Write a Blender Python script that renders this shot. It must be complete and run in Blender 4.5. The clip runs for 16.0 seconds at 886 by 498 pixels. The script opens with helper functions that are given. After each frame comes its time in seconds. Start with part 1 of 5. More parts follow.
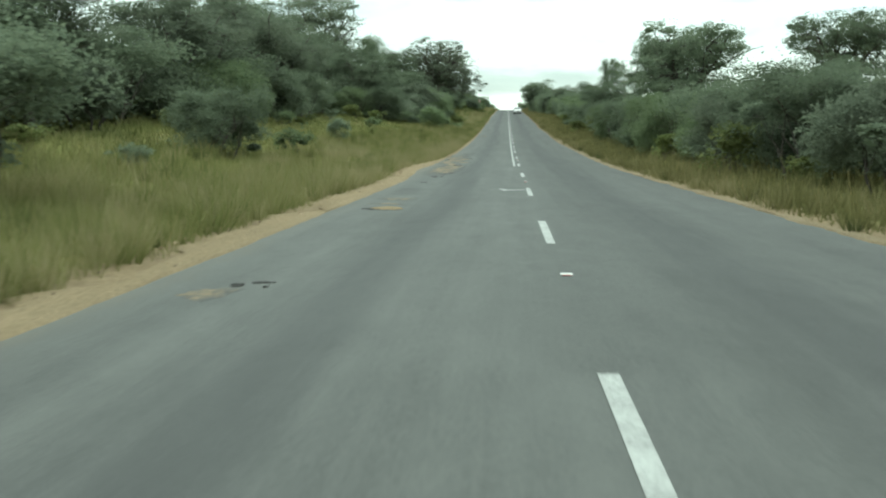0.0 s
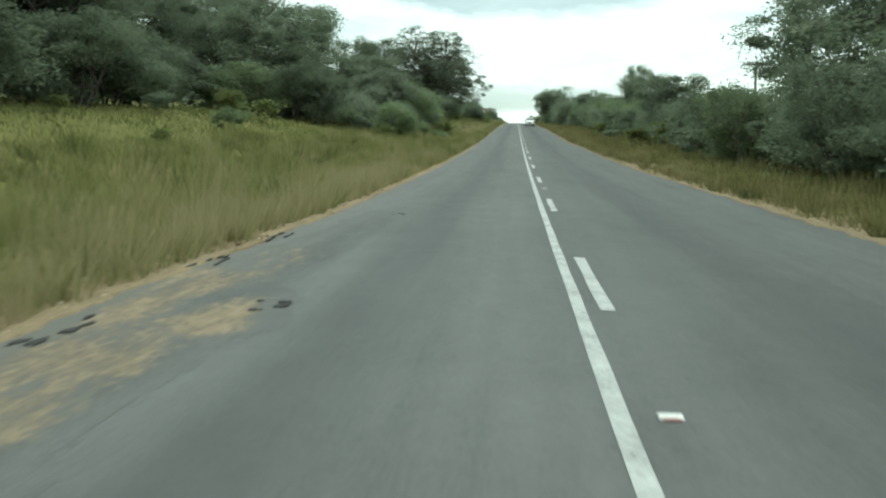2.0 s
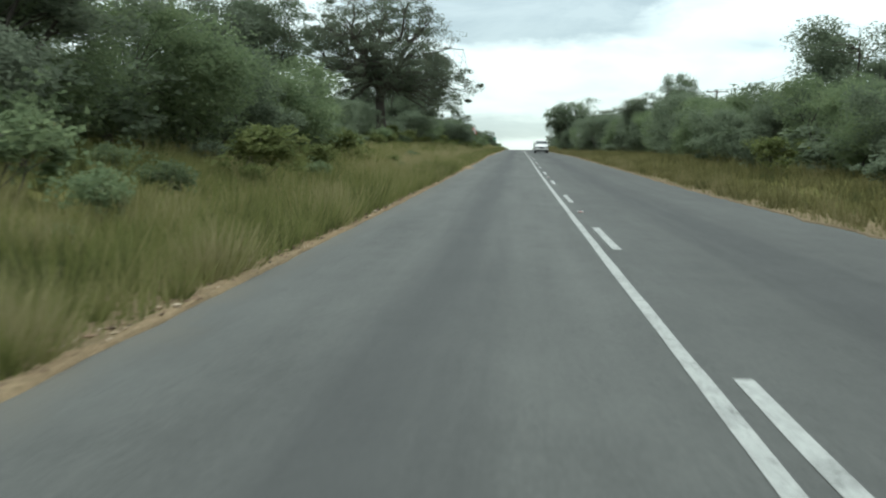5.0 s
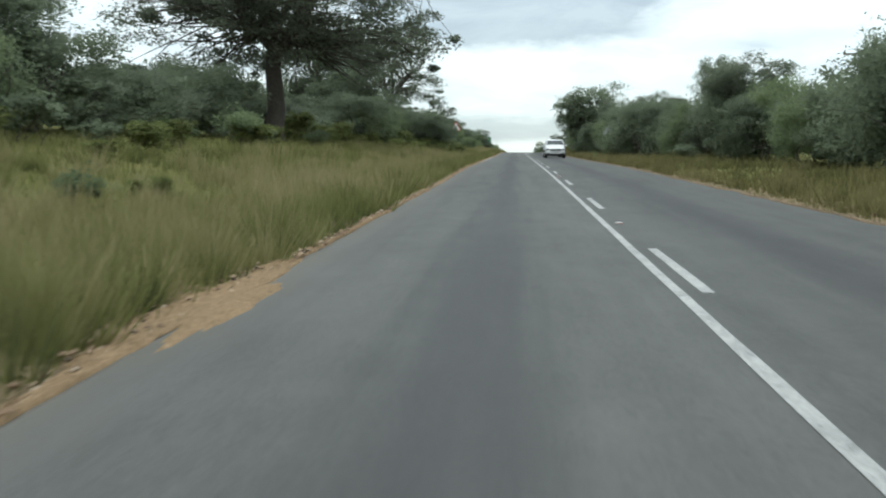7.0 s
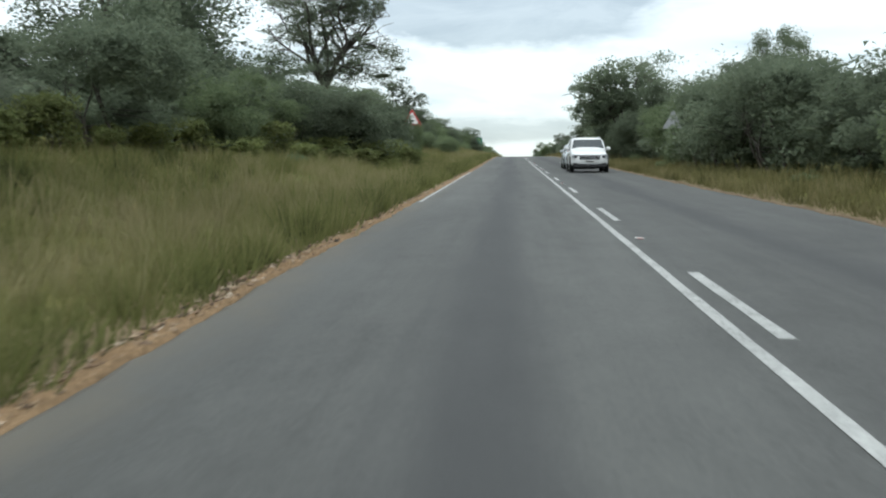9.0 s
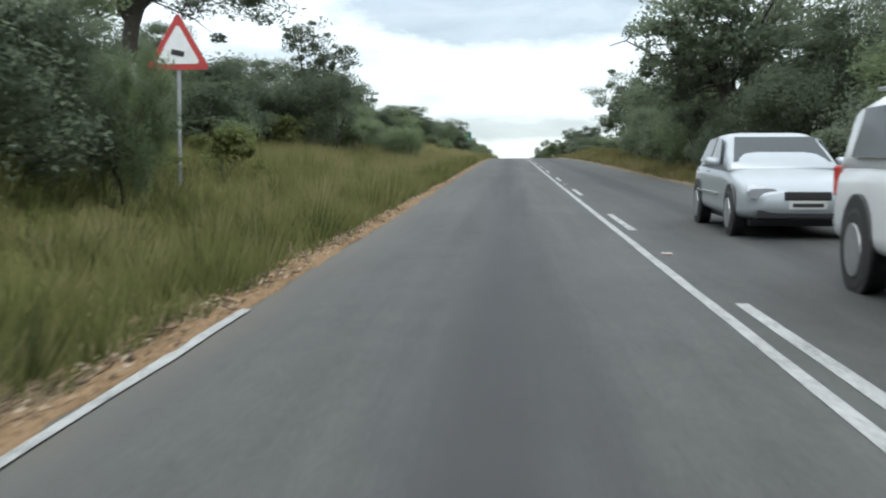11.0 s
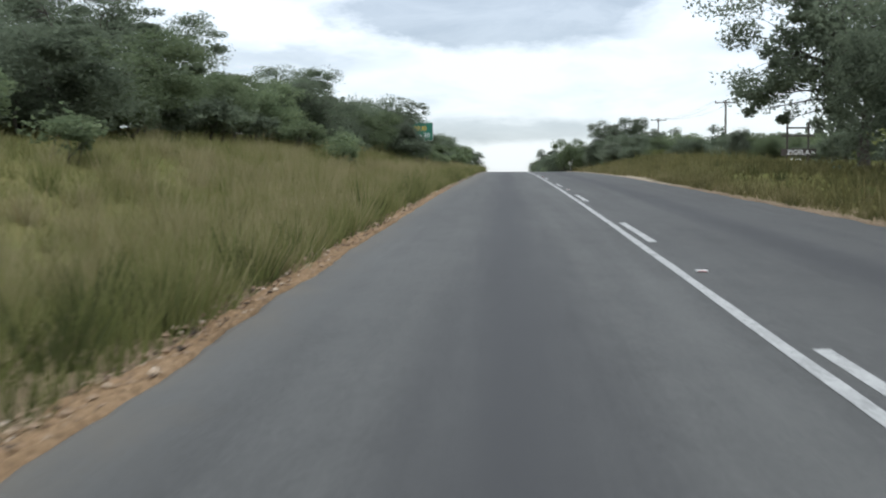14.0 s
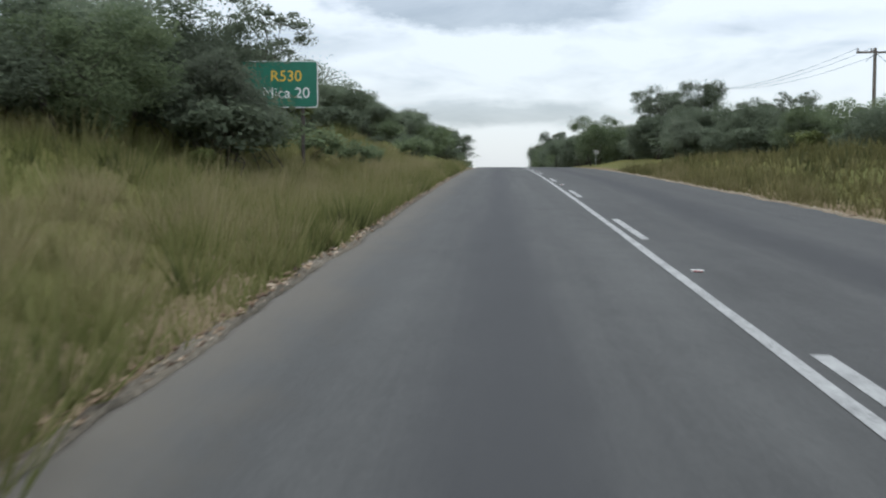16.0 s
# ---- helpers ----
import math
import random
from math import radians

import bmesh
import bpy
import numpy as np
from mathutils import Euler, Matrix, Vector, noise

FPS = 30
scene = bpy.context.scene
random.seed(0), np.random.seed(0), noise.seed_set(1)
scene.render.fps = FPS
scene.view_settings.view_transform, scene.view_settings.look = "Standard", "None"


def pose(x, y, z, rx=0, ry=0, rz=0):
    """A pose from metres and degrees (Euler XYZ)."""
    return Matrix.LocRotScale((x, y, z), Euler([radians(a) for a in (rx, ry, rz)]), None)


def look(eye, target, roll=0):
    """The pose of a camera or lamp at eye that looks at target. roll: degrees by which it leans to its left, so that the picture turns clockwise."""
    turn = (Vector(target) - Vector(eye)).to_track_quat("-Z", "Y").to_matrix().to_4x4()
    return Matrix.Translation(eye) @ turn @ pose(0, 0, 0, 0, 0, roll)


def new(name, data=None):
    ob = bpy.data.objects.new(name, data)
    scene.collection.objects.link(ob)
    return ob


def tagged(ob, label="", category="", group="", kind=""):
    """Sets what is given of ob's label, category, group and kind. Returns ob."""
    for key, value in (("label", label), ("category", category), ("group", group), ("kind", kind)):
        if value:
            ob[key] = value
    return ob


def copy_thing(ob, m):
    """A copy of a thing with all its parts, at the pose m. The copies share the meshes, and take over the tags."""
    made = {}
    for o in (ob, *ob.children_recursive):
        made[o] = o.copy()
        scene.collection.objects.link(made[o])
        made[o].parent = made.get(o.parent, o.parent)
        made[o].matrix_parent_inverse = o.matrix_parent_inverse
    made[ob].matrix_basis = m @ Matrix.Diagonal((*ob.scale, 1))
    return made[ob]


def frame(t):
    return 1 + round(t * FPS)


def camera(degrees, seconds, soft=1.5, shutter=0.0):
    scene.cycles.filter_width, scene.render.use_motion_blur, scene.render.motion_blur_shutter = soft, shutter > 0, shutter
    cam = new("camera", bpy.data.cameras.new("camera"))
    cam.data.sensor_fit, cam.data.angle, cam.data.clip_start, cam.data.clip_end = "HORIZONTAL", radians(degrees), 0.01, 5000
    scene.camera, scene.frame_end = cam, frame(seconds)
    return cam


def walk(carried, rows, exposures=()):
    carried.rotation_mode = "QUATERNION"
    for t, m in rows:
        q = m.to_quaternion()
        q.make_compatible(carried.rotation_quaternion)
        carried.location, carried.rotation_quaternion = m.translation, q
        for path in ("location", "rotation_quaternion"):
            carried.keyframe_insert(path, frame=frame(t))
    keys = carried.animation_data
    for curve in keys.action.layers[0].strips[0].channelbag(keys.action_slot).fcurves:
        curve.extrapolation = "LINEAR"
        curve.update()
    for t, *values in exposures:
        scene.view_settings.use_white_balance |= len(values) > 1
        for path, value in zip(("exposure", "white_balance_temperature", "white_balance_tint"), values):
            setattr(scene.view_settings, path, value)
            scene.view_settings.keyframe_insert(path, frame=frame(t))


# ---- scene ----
# ---------------------------------------------------------------- camera
# seconds, x, y, z, pitch, roll, yaw
cam = camera(41.97, 16.0, soft=2.1, shutter=0.12)
WAY = [
    (0.0, -0.344, -6.229, 1.239, -5.135, -0.045, 3.137),
    (0.5, -0.345, 6.625, 1.272, -5.021, -0.434, 3.152),
    (1.0, -0.343, 19.216, 1.339, -4.623, -0.942, 3.426),
    (1.5, -0.383, 32.858, 1.452, -4.531, -0.674, 3.685),
    (2.0, -0.504, 47.327, 1.620, -4.344, -0.802, 3.573),
    (2.5, -0.610, 60.268, 1.839, -3.873, -0.567, 3.492),
    (3.0, -0.689, 73.326, 2.130, -3.646, -0.063, 3.312),
    (3.5, -0.724, 86.534, 2.489, -3.714, -0.699, 3.459),
    (4.0, -0.812, 99.456, 2.878, -3.406, -0.333, 3.742),
    (6.5, -1.289, 165.373, 5.284, -2.799, -1.066, 3.482),
    (7.0, -1.369, 178.327, 5.822, -2.828, -0.314, 3.565),
    (7.5, -1.439, 190.932, 6.364, -2.703, -0.192, 3.333),
    (8.0, -1.489, 203.473, 6.920, -2.601, -0.207, 3.190),
    (8.5, -1.497, 216.053, 7.468, -2.814, -0.598, 3.222),
    (9.0, -1.477, 228.570, 7.992, -2.745, 0.205, 3.413),
    (11.5, -1.621, 291.127, 10.458, -2.865, -0.199, 3.268),
    (12.0, -1.677, 303.165, 10.931, -2.812, -0.523, 3.314),
    (12.5, -1.760, 315.246, 11.411, -2.562, -1.171, 3.477),
    (13.0, -1.777, 328.830, 11.954, -2.472, -0.548, 3.289),
    (13.5, -1.737, 340.970, 12.443, -2.672, 0.491, 3.226),
    (14.0, -1.724, 352.884, 12.927, -2.733, 0.050, 3.034),
    (14.5, -1.728, 364.749, 13.409, -2.625, -0.220, 2.904),
    (15.0, -1.713, 376.541, 13.862, -2.785, -0.174, 3.070),
    (15.5, -1.702, 388.485, 14.288, -2.860, 0.516, 3.019),
    (16.0, -1.662, 401.243, 14.706, -3.600, -0.129, 2.798),
]
EXPOSURES = [(0.0, 0.12, 6400, -15), (3.5, -0.02, 6350, -10), (7.0, -0.12, 6250, 1), (9.0, -0.1, 6250, 3), (11.3, 0.02, 6200, 6), (12.5, -0.02, 6150, 7), (13.0, -0.16, 6150, 8), (14.5, -0.2, 6150, 9), (15.0, -0.26, 6150, 9), (15.5, -0.32, 6120, 9), (16.0, -0.36, 6100, 9)]
walk(cam, [(t, pose(x, y, z, 90 + p, r, w)) for t, x, y, z, p, r, w in WAY], EXPOSURES)

# slope of the road in degrees, every 40 m from y = -40
SLOPES = [-0.36, 0.15, 0.65, 1.58, 2.02, 2.30, 2.57, 2.27, 2.23, 2.29, 2.34, 1.81, 1.38, 0.76, 0.12, -0.51, -1.15, -1.78, -2.42, -3.05, -3.69]

# ---------------------------------------------------------------- world and sun
SUN_EL, SUN_AZ = 58, 200
world = bpy.data.worlds.new("overcast_sky")
scene.world = world
world.use_nodes = True


class Nodes:
    """Short hand for building node trees."""

    def __init__(self, tree):
        self.t = tree
        self.t.nodes.clear()

    def add(self, kind, inputs=None, **props):
        n = self.t.nodes.new(kind)
        for k, v in props.items():
            if k == "operation":
                n.operation = v
            elif k == "blend":
                n.data_type, n.blend_type = "RGBA", v
            elif k == "data_type":
                n.data_type = v
            elif k == "attribute_name":
                n.attribute_name = v
            elif k == "interpolation_type":
                n.interpolation_type = v
        for k, v in (inputs or {}).items():
            s = n.inputs[k]
            if isinstance(v, bpy.types.NodeSocket):
                self.t.links.new(v, s)
            else:
                s.default_value = v
        return n

    def math(self, op, a, b=0.0, c=0.0):
        return self.add("ShaderNodeMath", {0: a, 1: b, 2: c}, operation=op).outputs[0]

    def mix(self, fac, a, b, blend="MIX"):
        n = self.t.nodes.new("ShaderNodeMix")
        n.data_type, n.blend_type = "RGBA", blend
        for i, v in ((0, fac), (6, a), (7, b)):
            if isinstance(v, bpy.types.NodeSocket):
                self.t.links.new(v, n.inputs[i])
            else:
                n.inputs[i].default_value = v
        return n.outputs[2]

    def ramp(self, fac, stops):
        n = self.t.nodes.new("ShaderNodeValToRGB")
        el = n.color_ramp.elements
        el[0].position, el[0].color = stops[0]
        el[1].position, el[1].color = stops[-1]
        for p, c in stops[1:-1]:
            e = el.new(p)
            e.color = c
        self.t.links.new(fac, n.inputs[0])
        return n.outputs[0]

    def noise(self, vec, scale, detail=4.0, rough=0.55, dist=0.0):
        n = self.add("ShaderNodeTexNoise", {"Scale": scale, "Detail": detail, "Roughness": rough, "Distortion": dist})
        if vec is not None:
            self.t.links.new(vec, n.inputs["Vector"])
        return n.outputs["Fac"]

    def mapped(self, vec, scale=(1, 1, 1), loc=(0, 0, 0)):
        return self.add("ShaderNodeMapping", {"Vector": vec, "Scale": scale, "Location": loc}).outputs[0]


def grey(v, a=1.0):
    return (v, v, v, a)


def build_sky():
    n = Nodes(world.node_tree)
    sky = n.t.nodes.new("ShaderNodeTexSky")
    sky.sky_type = "NISHITA"
    sky.sun_disc = False
    sky.sun_elevation, sky.sun_rotation = radians(SUN_EL), radians(SUN_AZ)
    co = n.add("ShaderNodeTexCoord").outputs["Generated"]
    sep = n.add("ShaderNodeSeparateXYZ", {0: co})
    x, y, z = sep.outputs
    up = n.math("MAXIMUM", z, 0.0)
    # clouds seen on a flat layer: they crowd together towards the horizon
    inv = n.math("DIVIDE", 1.0, n.math("ADD", up, 0.09))
    flat = n.add("ShaderNodeCombineXYZ", {0: n.math("MULTIPLY", x, inv), 1: n.math("MULTIPLY", y, inv), 2: 0.0}).outputs[0]
    big = n.noise(n.mapped(flat, (0.9, 0.55, 1), (0.3, 1.9, 0)), 1.0, 6, 0.6, 0.6)
    small = n.noise(n.mapped(co, (9, 9, 34), (0.4, 0, 0.3)), 1.0, 6, 0.6, 0.7)
    mixd = n.math("ADD", n.math("MULTIPLY", big, 0.55), n.math("MULTIPLY", small, 0.45))
    # heavy cloud banks over the road ahead, and a low blue-grey one on the skyline
    wob = n.math("SUBTRACT", n.noise(n.mapped(co, (16, 16, 40)), 1.0, 7, 0.62), 0.5)

    def bank(az, el, wide, high, soft=0.5, rag=1.0, flat_base=2.0):
        dx = n.math("DIVIDE", n.math("MULTIPLY_ADD", wob, 0.10 * rag, n.math("SUBTRACT", x, az)), wide)
        dz = n.math("DIVIDE", n.math("MULTIPLY_ADD", wob, 0.035 * rag, n.math("SUBTRACT", z, el)), high)
        r = n.math("POWER", n.math("ADD", n.math("POWER", n.math("ABSOLUTE", dx), flat_base), n.math("POWER", n.math("ABSOLUTE", dz), flat_base)), 1.0 / flat_base)
        return n.add("ShaderNodeMapRange", {0: r, 1: 1.1, 2: 1.1 - soft, 3: 0.0, 4: 1.0}).outputs[0]

    ahead = n.add("ShaderNodeMapRange", {0: y, 1: 0.2, 2: 0.6, 3: 0.0, 4: 1.0}).outputs[0]
    b1 = bank(-0.006, 0.162, 0.135, 0.039, 0.30, 1.3, 3.4)
    b2 = bank(-0.20, 0.112, 0.115, 0.016, 0.7, 1.1)
    b3 = bank(0.0, 0.053, 0.13, 0.012, 0.6, 0.6)
    b4 = bank(-0.10, 0.215, 0.50, 0.050, 0.5)
    b5 = bank(0.22, 0.125, 0.10, 0.012, 0.9)
    tops = bank(-0.19, 0.142, 0.085, 0.018, 0.5, 1.6)
    banks = n.math("MAXIMUM", n.math("MAXIMUM", b1, n.math("MULTIPLY", b2, 0.7)), n.math("MAXIMUM", n.math("MULTIPLY", b3, 0.9), n.math("MAXIMUM", n.math("MULTIPLY", b4, 0.8), n.math("MULTIPLY", b5, 0.35))))
    banks = n.math("MULTIPLY", n.math("MULTIPLY", banks, ahead), n.add("ShaderNodeMapRange", {0: small, 1: 0.3, 2: 0.62, 3: 1.0, 4: 0.72}).outputs[0])
    shade = n.ramp(mixd, [(0.34, (0.72, 0.755, 0.80, 1)), (0.43, (0.93, 0.945, 0.965, 1)), (0.50, (1.05, 1.065, 1.075, 1))])
    col = n.mix(n.math("MULTIPLY", n.math("MULTIPLY", tops, ahead), 0.8), shade, (1.08, 1.09, 1.10, 1))
    col = n.mix(banks, col, (0.465, 0.495, 0.53, 1))
    lift = n.math("MULTIPLY_ADD", up, 1.35, 0.86)
    body = n.add("ShaderNodeVectorMath", {0: col, 3: lift}, operation="SCALE").outputs[0]
    bg1 = n.add("ShaderNodeBackground", {0: sky.outputs[0], 1: 0.05})
    bg2 = n.add("ShaderNodeBackground", {0: body, 1: 0.92})
    both = n.add("ShaderNodeAddShader", {0: bg1.outputs[0], 1: bg2.outputs[0]})
    n.add("ShaderNodeOutputWorld", {0: both.outputs[0]})


build_sky()
sun_data = bpy.data.lights.new("sun", "SUN")
sun_data.energy, sun_data.angle, sun_data.color = 1.2, radians(40), (1.0, 0.97, 0.92)
sun = new("sun", sun_data)
sun.matrix_world = look((0, 0, 60), Vector((0, 0, 60)) - 60 * Vector((math.sin(radians(SUN_AZ)) * math.cos(radians(SUN_EL)), math.cos(radians(SUN_AZ)) * math.cos(radians(SUN_EL)), math.sin(radians(SUN_EL)))))

# ---------------------------------------------------------------- materials
MATS = {}


def material(name):
    m = bpy.data.materials.new(name)
    m.use_nodes = True
    MATS[name] = m
    return m, Nodes(m.node_tree)


def finish(n, color, rough=0.6, metal=0.0, bump=None, strength=0.3, dist=0.01, spec=0.5, translucent=0.0):
    p = n.add("ShaderNodeBsdfPrincipled", {"Base Color": color, "Roughness": rough, "Metallic": metal, "Specular IOR Level": spec})
    if bump is not None:
        b = n.add("ShaderNodeBump", {"Height": bump, "Strength": strength, "Distance": dist})
        n.t.links.new(b.outputs[0], p.inputs["Normal"])
    shader = p.outputs[0]
    if translucent:
        tr = n.add("ShaderNodeBsdfTranslucent", {0: color})
        shader = n.add("ShaderNodeMixShader", {0: translucent, 1: shader, 2: tr.outputs[0]}).outputs[0]
    n.add("ShaderNodeOutputMaterial", {0: shader})


def plain(name, color, rough=0.5, metal=0.0, grime=0.25, scale=6.0, bump=0.1, spec=0.5):
    m, n = material(name)
    co = n.add("ShaderNodeTexCoord").outputs["Object"]
    a = n.noise(co, scale, 5, 0.6)
    b = n.noise(co, scale * 9, 3, 0.6)
    f = n.math("ADD", n.math("MULTIPLY", a, 0.7), n.math("MULTIPLY", b, 0.3))
    dark = tuple(c * (1 - grime) for c in color[:3]) + (1,)
    lite = tuple(min(1.0, c * (1 + grime * 0.4)) for c in color[:3]) + (1,)
    finish(n, n.ramp(f, [(0.3, dark), (0.7, lite)]), rough, metal, b, bump, 0.004, spec)
    return m


def leaf_material(name, dark, mid, lite, translucent=0.5):
    m, n = material(name)
    co = n.add("ShaderNodeTexCoord").outputs["Object"]
    isl = n.add("ShaderNodeNewGeometry").outputs["Random Per Island"]
    ob = n.add("ShaderNodeObjectInfo").outputs["Random"]
    f = n.math("ADD", n.math("MULTIPLY", isl, 0.36), n.math("MULTIPLY_ADD", n.noise(co, 0.9, 4), 1.0, -0.18))
    c = n.ramp(f, [(0.2, dark + (1,)), (0.5, mid + (1,)), (0.85, lite + (1,))])
    tone = n.add("ShaderNodeMapRange", {0: ob, 3: 0.78, 4: 1.22}).outputs[0]
    c = n.add("ShaderNodeVectorMath", {0: c, 3: tone}, operation="SCALE").outputs[0]
    finish(n, c, 0.75, spec=0.12, translucent=translucent)
    return m


leaf_material("leaf_dark", (0.112, 0.139, 0.096), (0.144, 0.174, 0.118), (0.176, 0.204, 0.136), 0.62)
leaf_material("leaf_mid", (0.118, 0.155, 0.087), (0.156, 0.196, 0.108), (0.20, 0.24, 0.13), 0.62)
leaf_material("leaf_grey", (0.126, 0.150, 0.108), (0.160, 0.186, 0.134), (0.197, 0.221, 0.155), 0.62)
leaf_material("leaf_light", (0.09, 0.112, 0.042), (0.14, 0.16, 0.06), (0.195, 0.205, 0.085))
plain("bark", (0.06, 0.05, 0.041, 1), 0.9, 0, 0.5, 5, 0.6)


def grass_blade_material(name, stops):
    """Blades from green to straw: each plant's dryness, with soft tufts and a little change from blade to blade."""
    m, n = material(name)
    g = n.add("ShaderNodeNewGeometry")
    wide = n.noise(n.mapped(g.outputs["Position"], (0.30, 0.13, 0.25)), 1.0, 4, 0.6)
    tuft = n.noise(n.mapped(g.outputs["Position"], (1.0, 0.7, 0.5)), 1.0, 5, 0.65)
    tip = n.add("ShaderNodeAttribute", attribute_name="tip").outputs["Fac"]
    dry = n.add("ShaderNodeAttribute", attribute_name="dry").outputs["Fac"]
    f = n.math("ADD", n.math("MULTIPLY_ADD", wide, 0.9, -0.45), n.math("MULTIPLY_ADD", tuft, 1.5, -0.75))
    f = n.math("ADD", f, n.math("MULTIPLY_ADD", tip, 0.30, -0.20))
    f = n.math("ADD", f, n.math("MULTIPLY_ADD", g.outputs["Random Per Island"], 0.2, -0.1))
    finish(n, n.ramp(n.math("ADD", f, dry), stops), 0.75, spec=0.12, translucent=0.35)
    return m


grass_blade_material("grass_blades", [(0.04, (0.055, 0.066, 0.024, 1)), (0.30, (0.126, 0.139, 0.046, 1)), (0.58, (0.182, 0.178, 0.074, 1)), (0.92, (0.258, 0.228, 0.124, 1))])
grass_blade_material("grass_blades_dry", [(0.1, (0.05, 0.058, 0.023, 1)), (0.36, (0.092, 0.09, 0.034, 1)), (0.62, (0.140, 0.130, 0.057, 1)), (0.88, (0.195, 0.170, 0.09, 1))])
grass_blade_material("grass_stalks", [(0.15, (0.15, 0.135, 0.05, 1)), (0.4, (0.19, 0.165, 0.065, 1)), (0.6, (0.23, 0.19, 0.085, 1)), (0.85, (0.29, 0.24, 0.125, 1))])


def ground_material():
    m, n = material("ground_soil")
    pos = n.add("ShaderNodeNewGeometry").outputs["Position"]
    wide = n.noise(n.mapped(pos, (0.2, 0.09, 0.2)), 1.0, 5, 0.6)
    mid = n.noise(pos, 1.7, 5, 0.65)
    fine = n.noise(pos, 14.0, 4, 0.6)
    f = n.math("ADD", n.math("MULTIPLY", wide, 0.5), n.math("ADD", n.math("MULTIPLY", mid, 0.3), n.math("MULTIPLY", fine, 0.2)))
    c = n.ramp(f, [(0.3, (0.07, 0.08, 0.024, 1)), (0.48, (0.115, 0.118, 0.036, 1)), (0.62, (0.15, 0.13, 0.05, 1)), (0.75, (0.18, 0.14, 0.07, 1))])
    # bare sandy soil in a ragged band beside the asphalt
    x = n.add("ShaderNodeSeparateXYZ", {0: pos}).outputs[0]
    bare = n.add("ShaderNodeMapRange", {0: n.math("ADD", n.math("ABSOLUTE", n.math("SUBTRACT", x, 0.3)), n.math("MULTIPLY_ADD", mid, 1.2, -0.6)), 1: 4.9, 2: 5.5, 3: 1.0, 4: 0.0}).outputs[0]
    soil = n.ramp(n.math("MULTIPLY_ADD", fine, 0.6, n.math("MULTIPLY", mid, 0.4)), [(0.3, (0.10, 0.078, 0.047, 1)), (0.5, (0.18, 0.136, 0.083, 1)), (0.7, (0.25, 0.195, 0.125, 1))])
    c = n.mix(bare, c, soil)
    finish(n, c, 0.95, bump=n.math("ADD", mid, fine), strength=0.8, dist=0.08, spec=0.1)


def sand_material(name, pale, red, end):
    """Pale sand where the road starts, redder and browner soil further on."""
    m, n = material(name)
    pos = n.add("ShaderNodeNewGeometry").outputs["Position"]
    along = n.add("ShaderNodeSeparateXYZ", {0: pos}).outputs[1]
    wide = n.noise(n.mapped(pos, (1.6, 0.35, 1)), 1.0, 5, 0.65)
    fine = n.noise(pos, 38.0, 4, 0.6)
    clod = n.noise(n.mapped(pos, (24.0, 17.0, 20)), 1.0, 5, 0.75)
    lumps = n.math("MULTIPLY_ADD", clod, 1.5, -0.25)
    f = n.math("ADD", n.math("MULTIPLY", wide, 0.25), n.math("ADD", n.math("MULTIPLY", lumps, 0.55), n.math("MULTIPLY", fine, 0.2)))
    k = n.add("ShaderNodeMapRange", {0: n.math("MULTIPLY_ADD", wide, 90.0, along), 1: 150.0, 2: 270.0}).outputs[0]
    c1 = n.ramp(f, [(p, q) for p, q in zip((0.3, 0.5, 0.7), pale)])
    c2 = n.ramp(f, [(p, q) for p, q in zip((0.3, 0.5, 0.7), red)])
    c3 = n.ramp(f, [(p, q) for p, q in zip((0.3, 0.5, 0.68), end)])
    k3 = n.add("ShaderNodeMapRange", {0: n.math("MULTIPLY_ADD", wide, 16.0, along), 1: 396.0, 2: 406.0}).outputs[0]
    finish(n, n.mix(k3, n.mix(k, c1, c2), c3), 0.95, bump=n.math("ADD", clod, fine), strength=0.9, dist=0.03, spec=0.1)


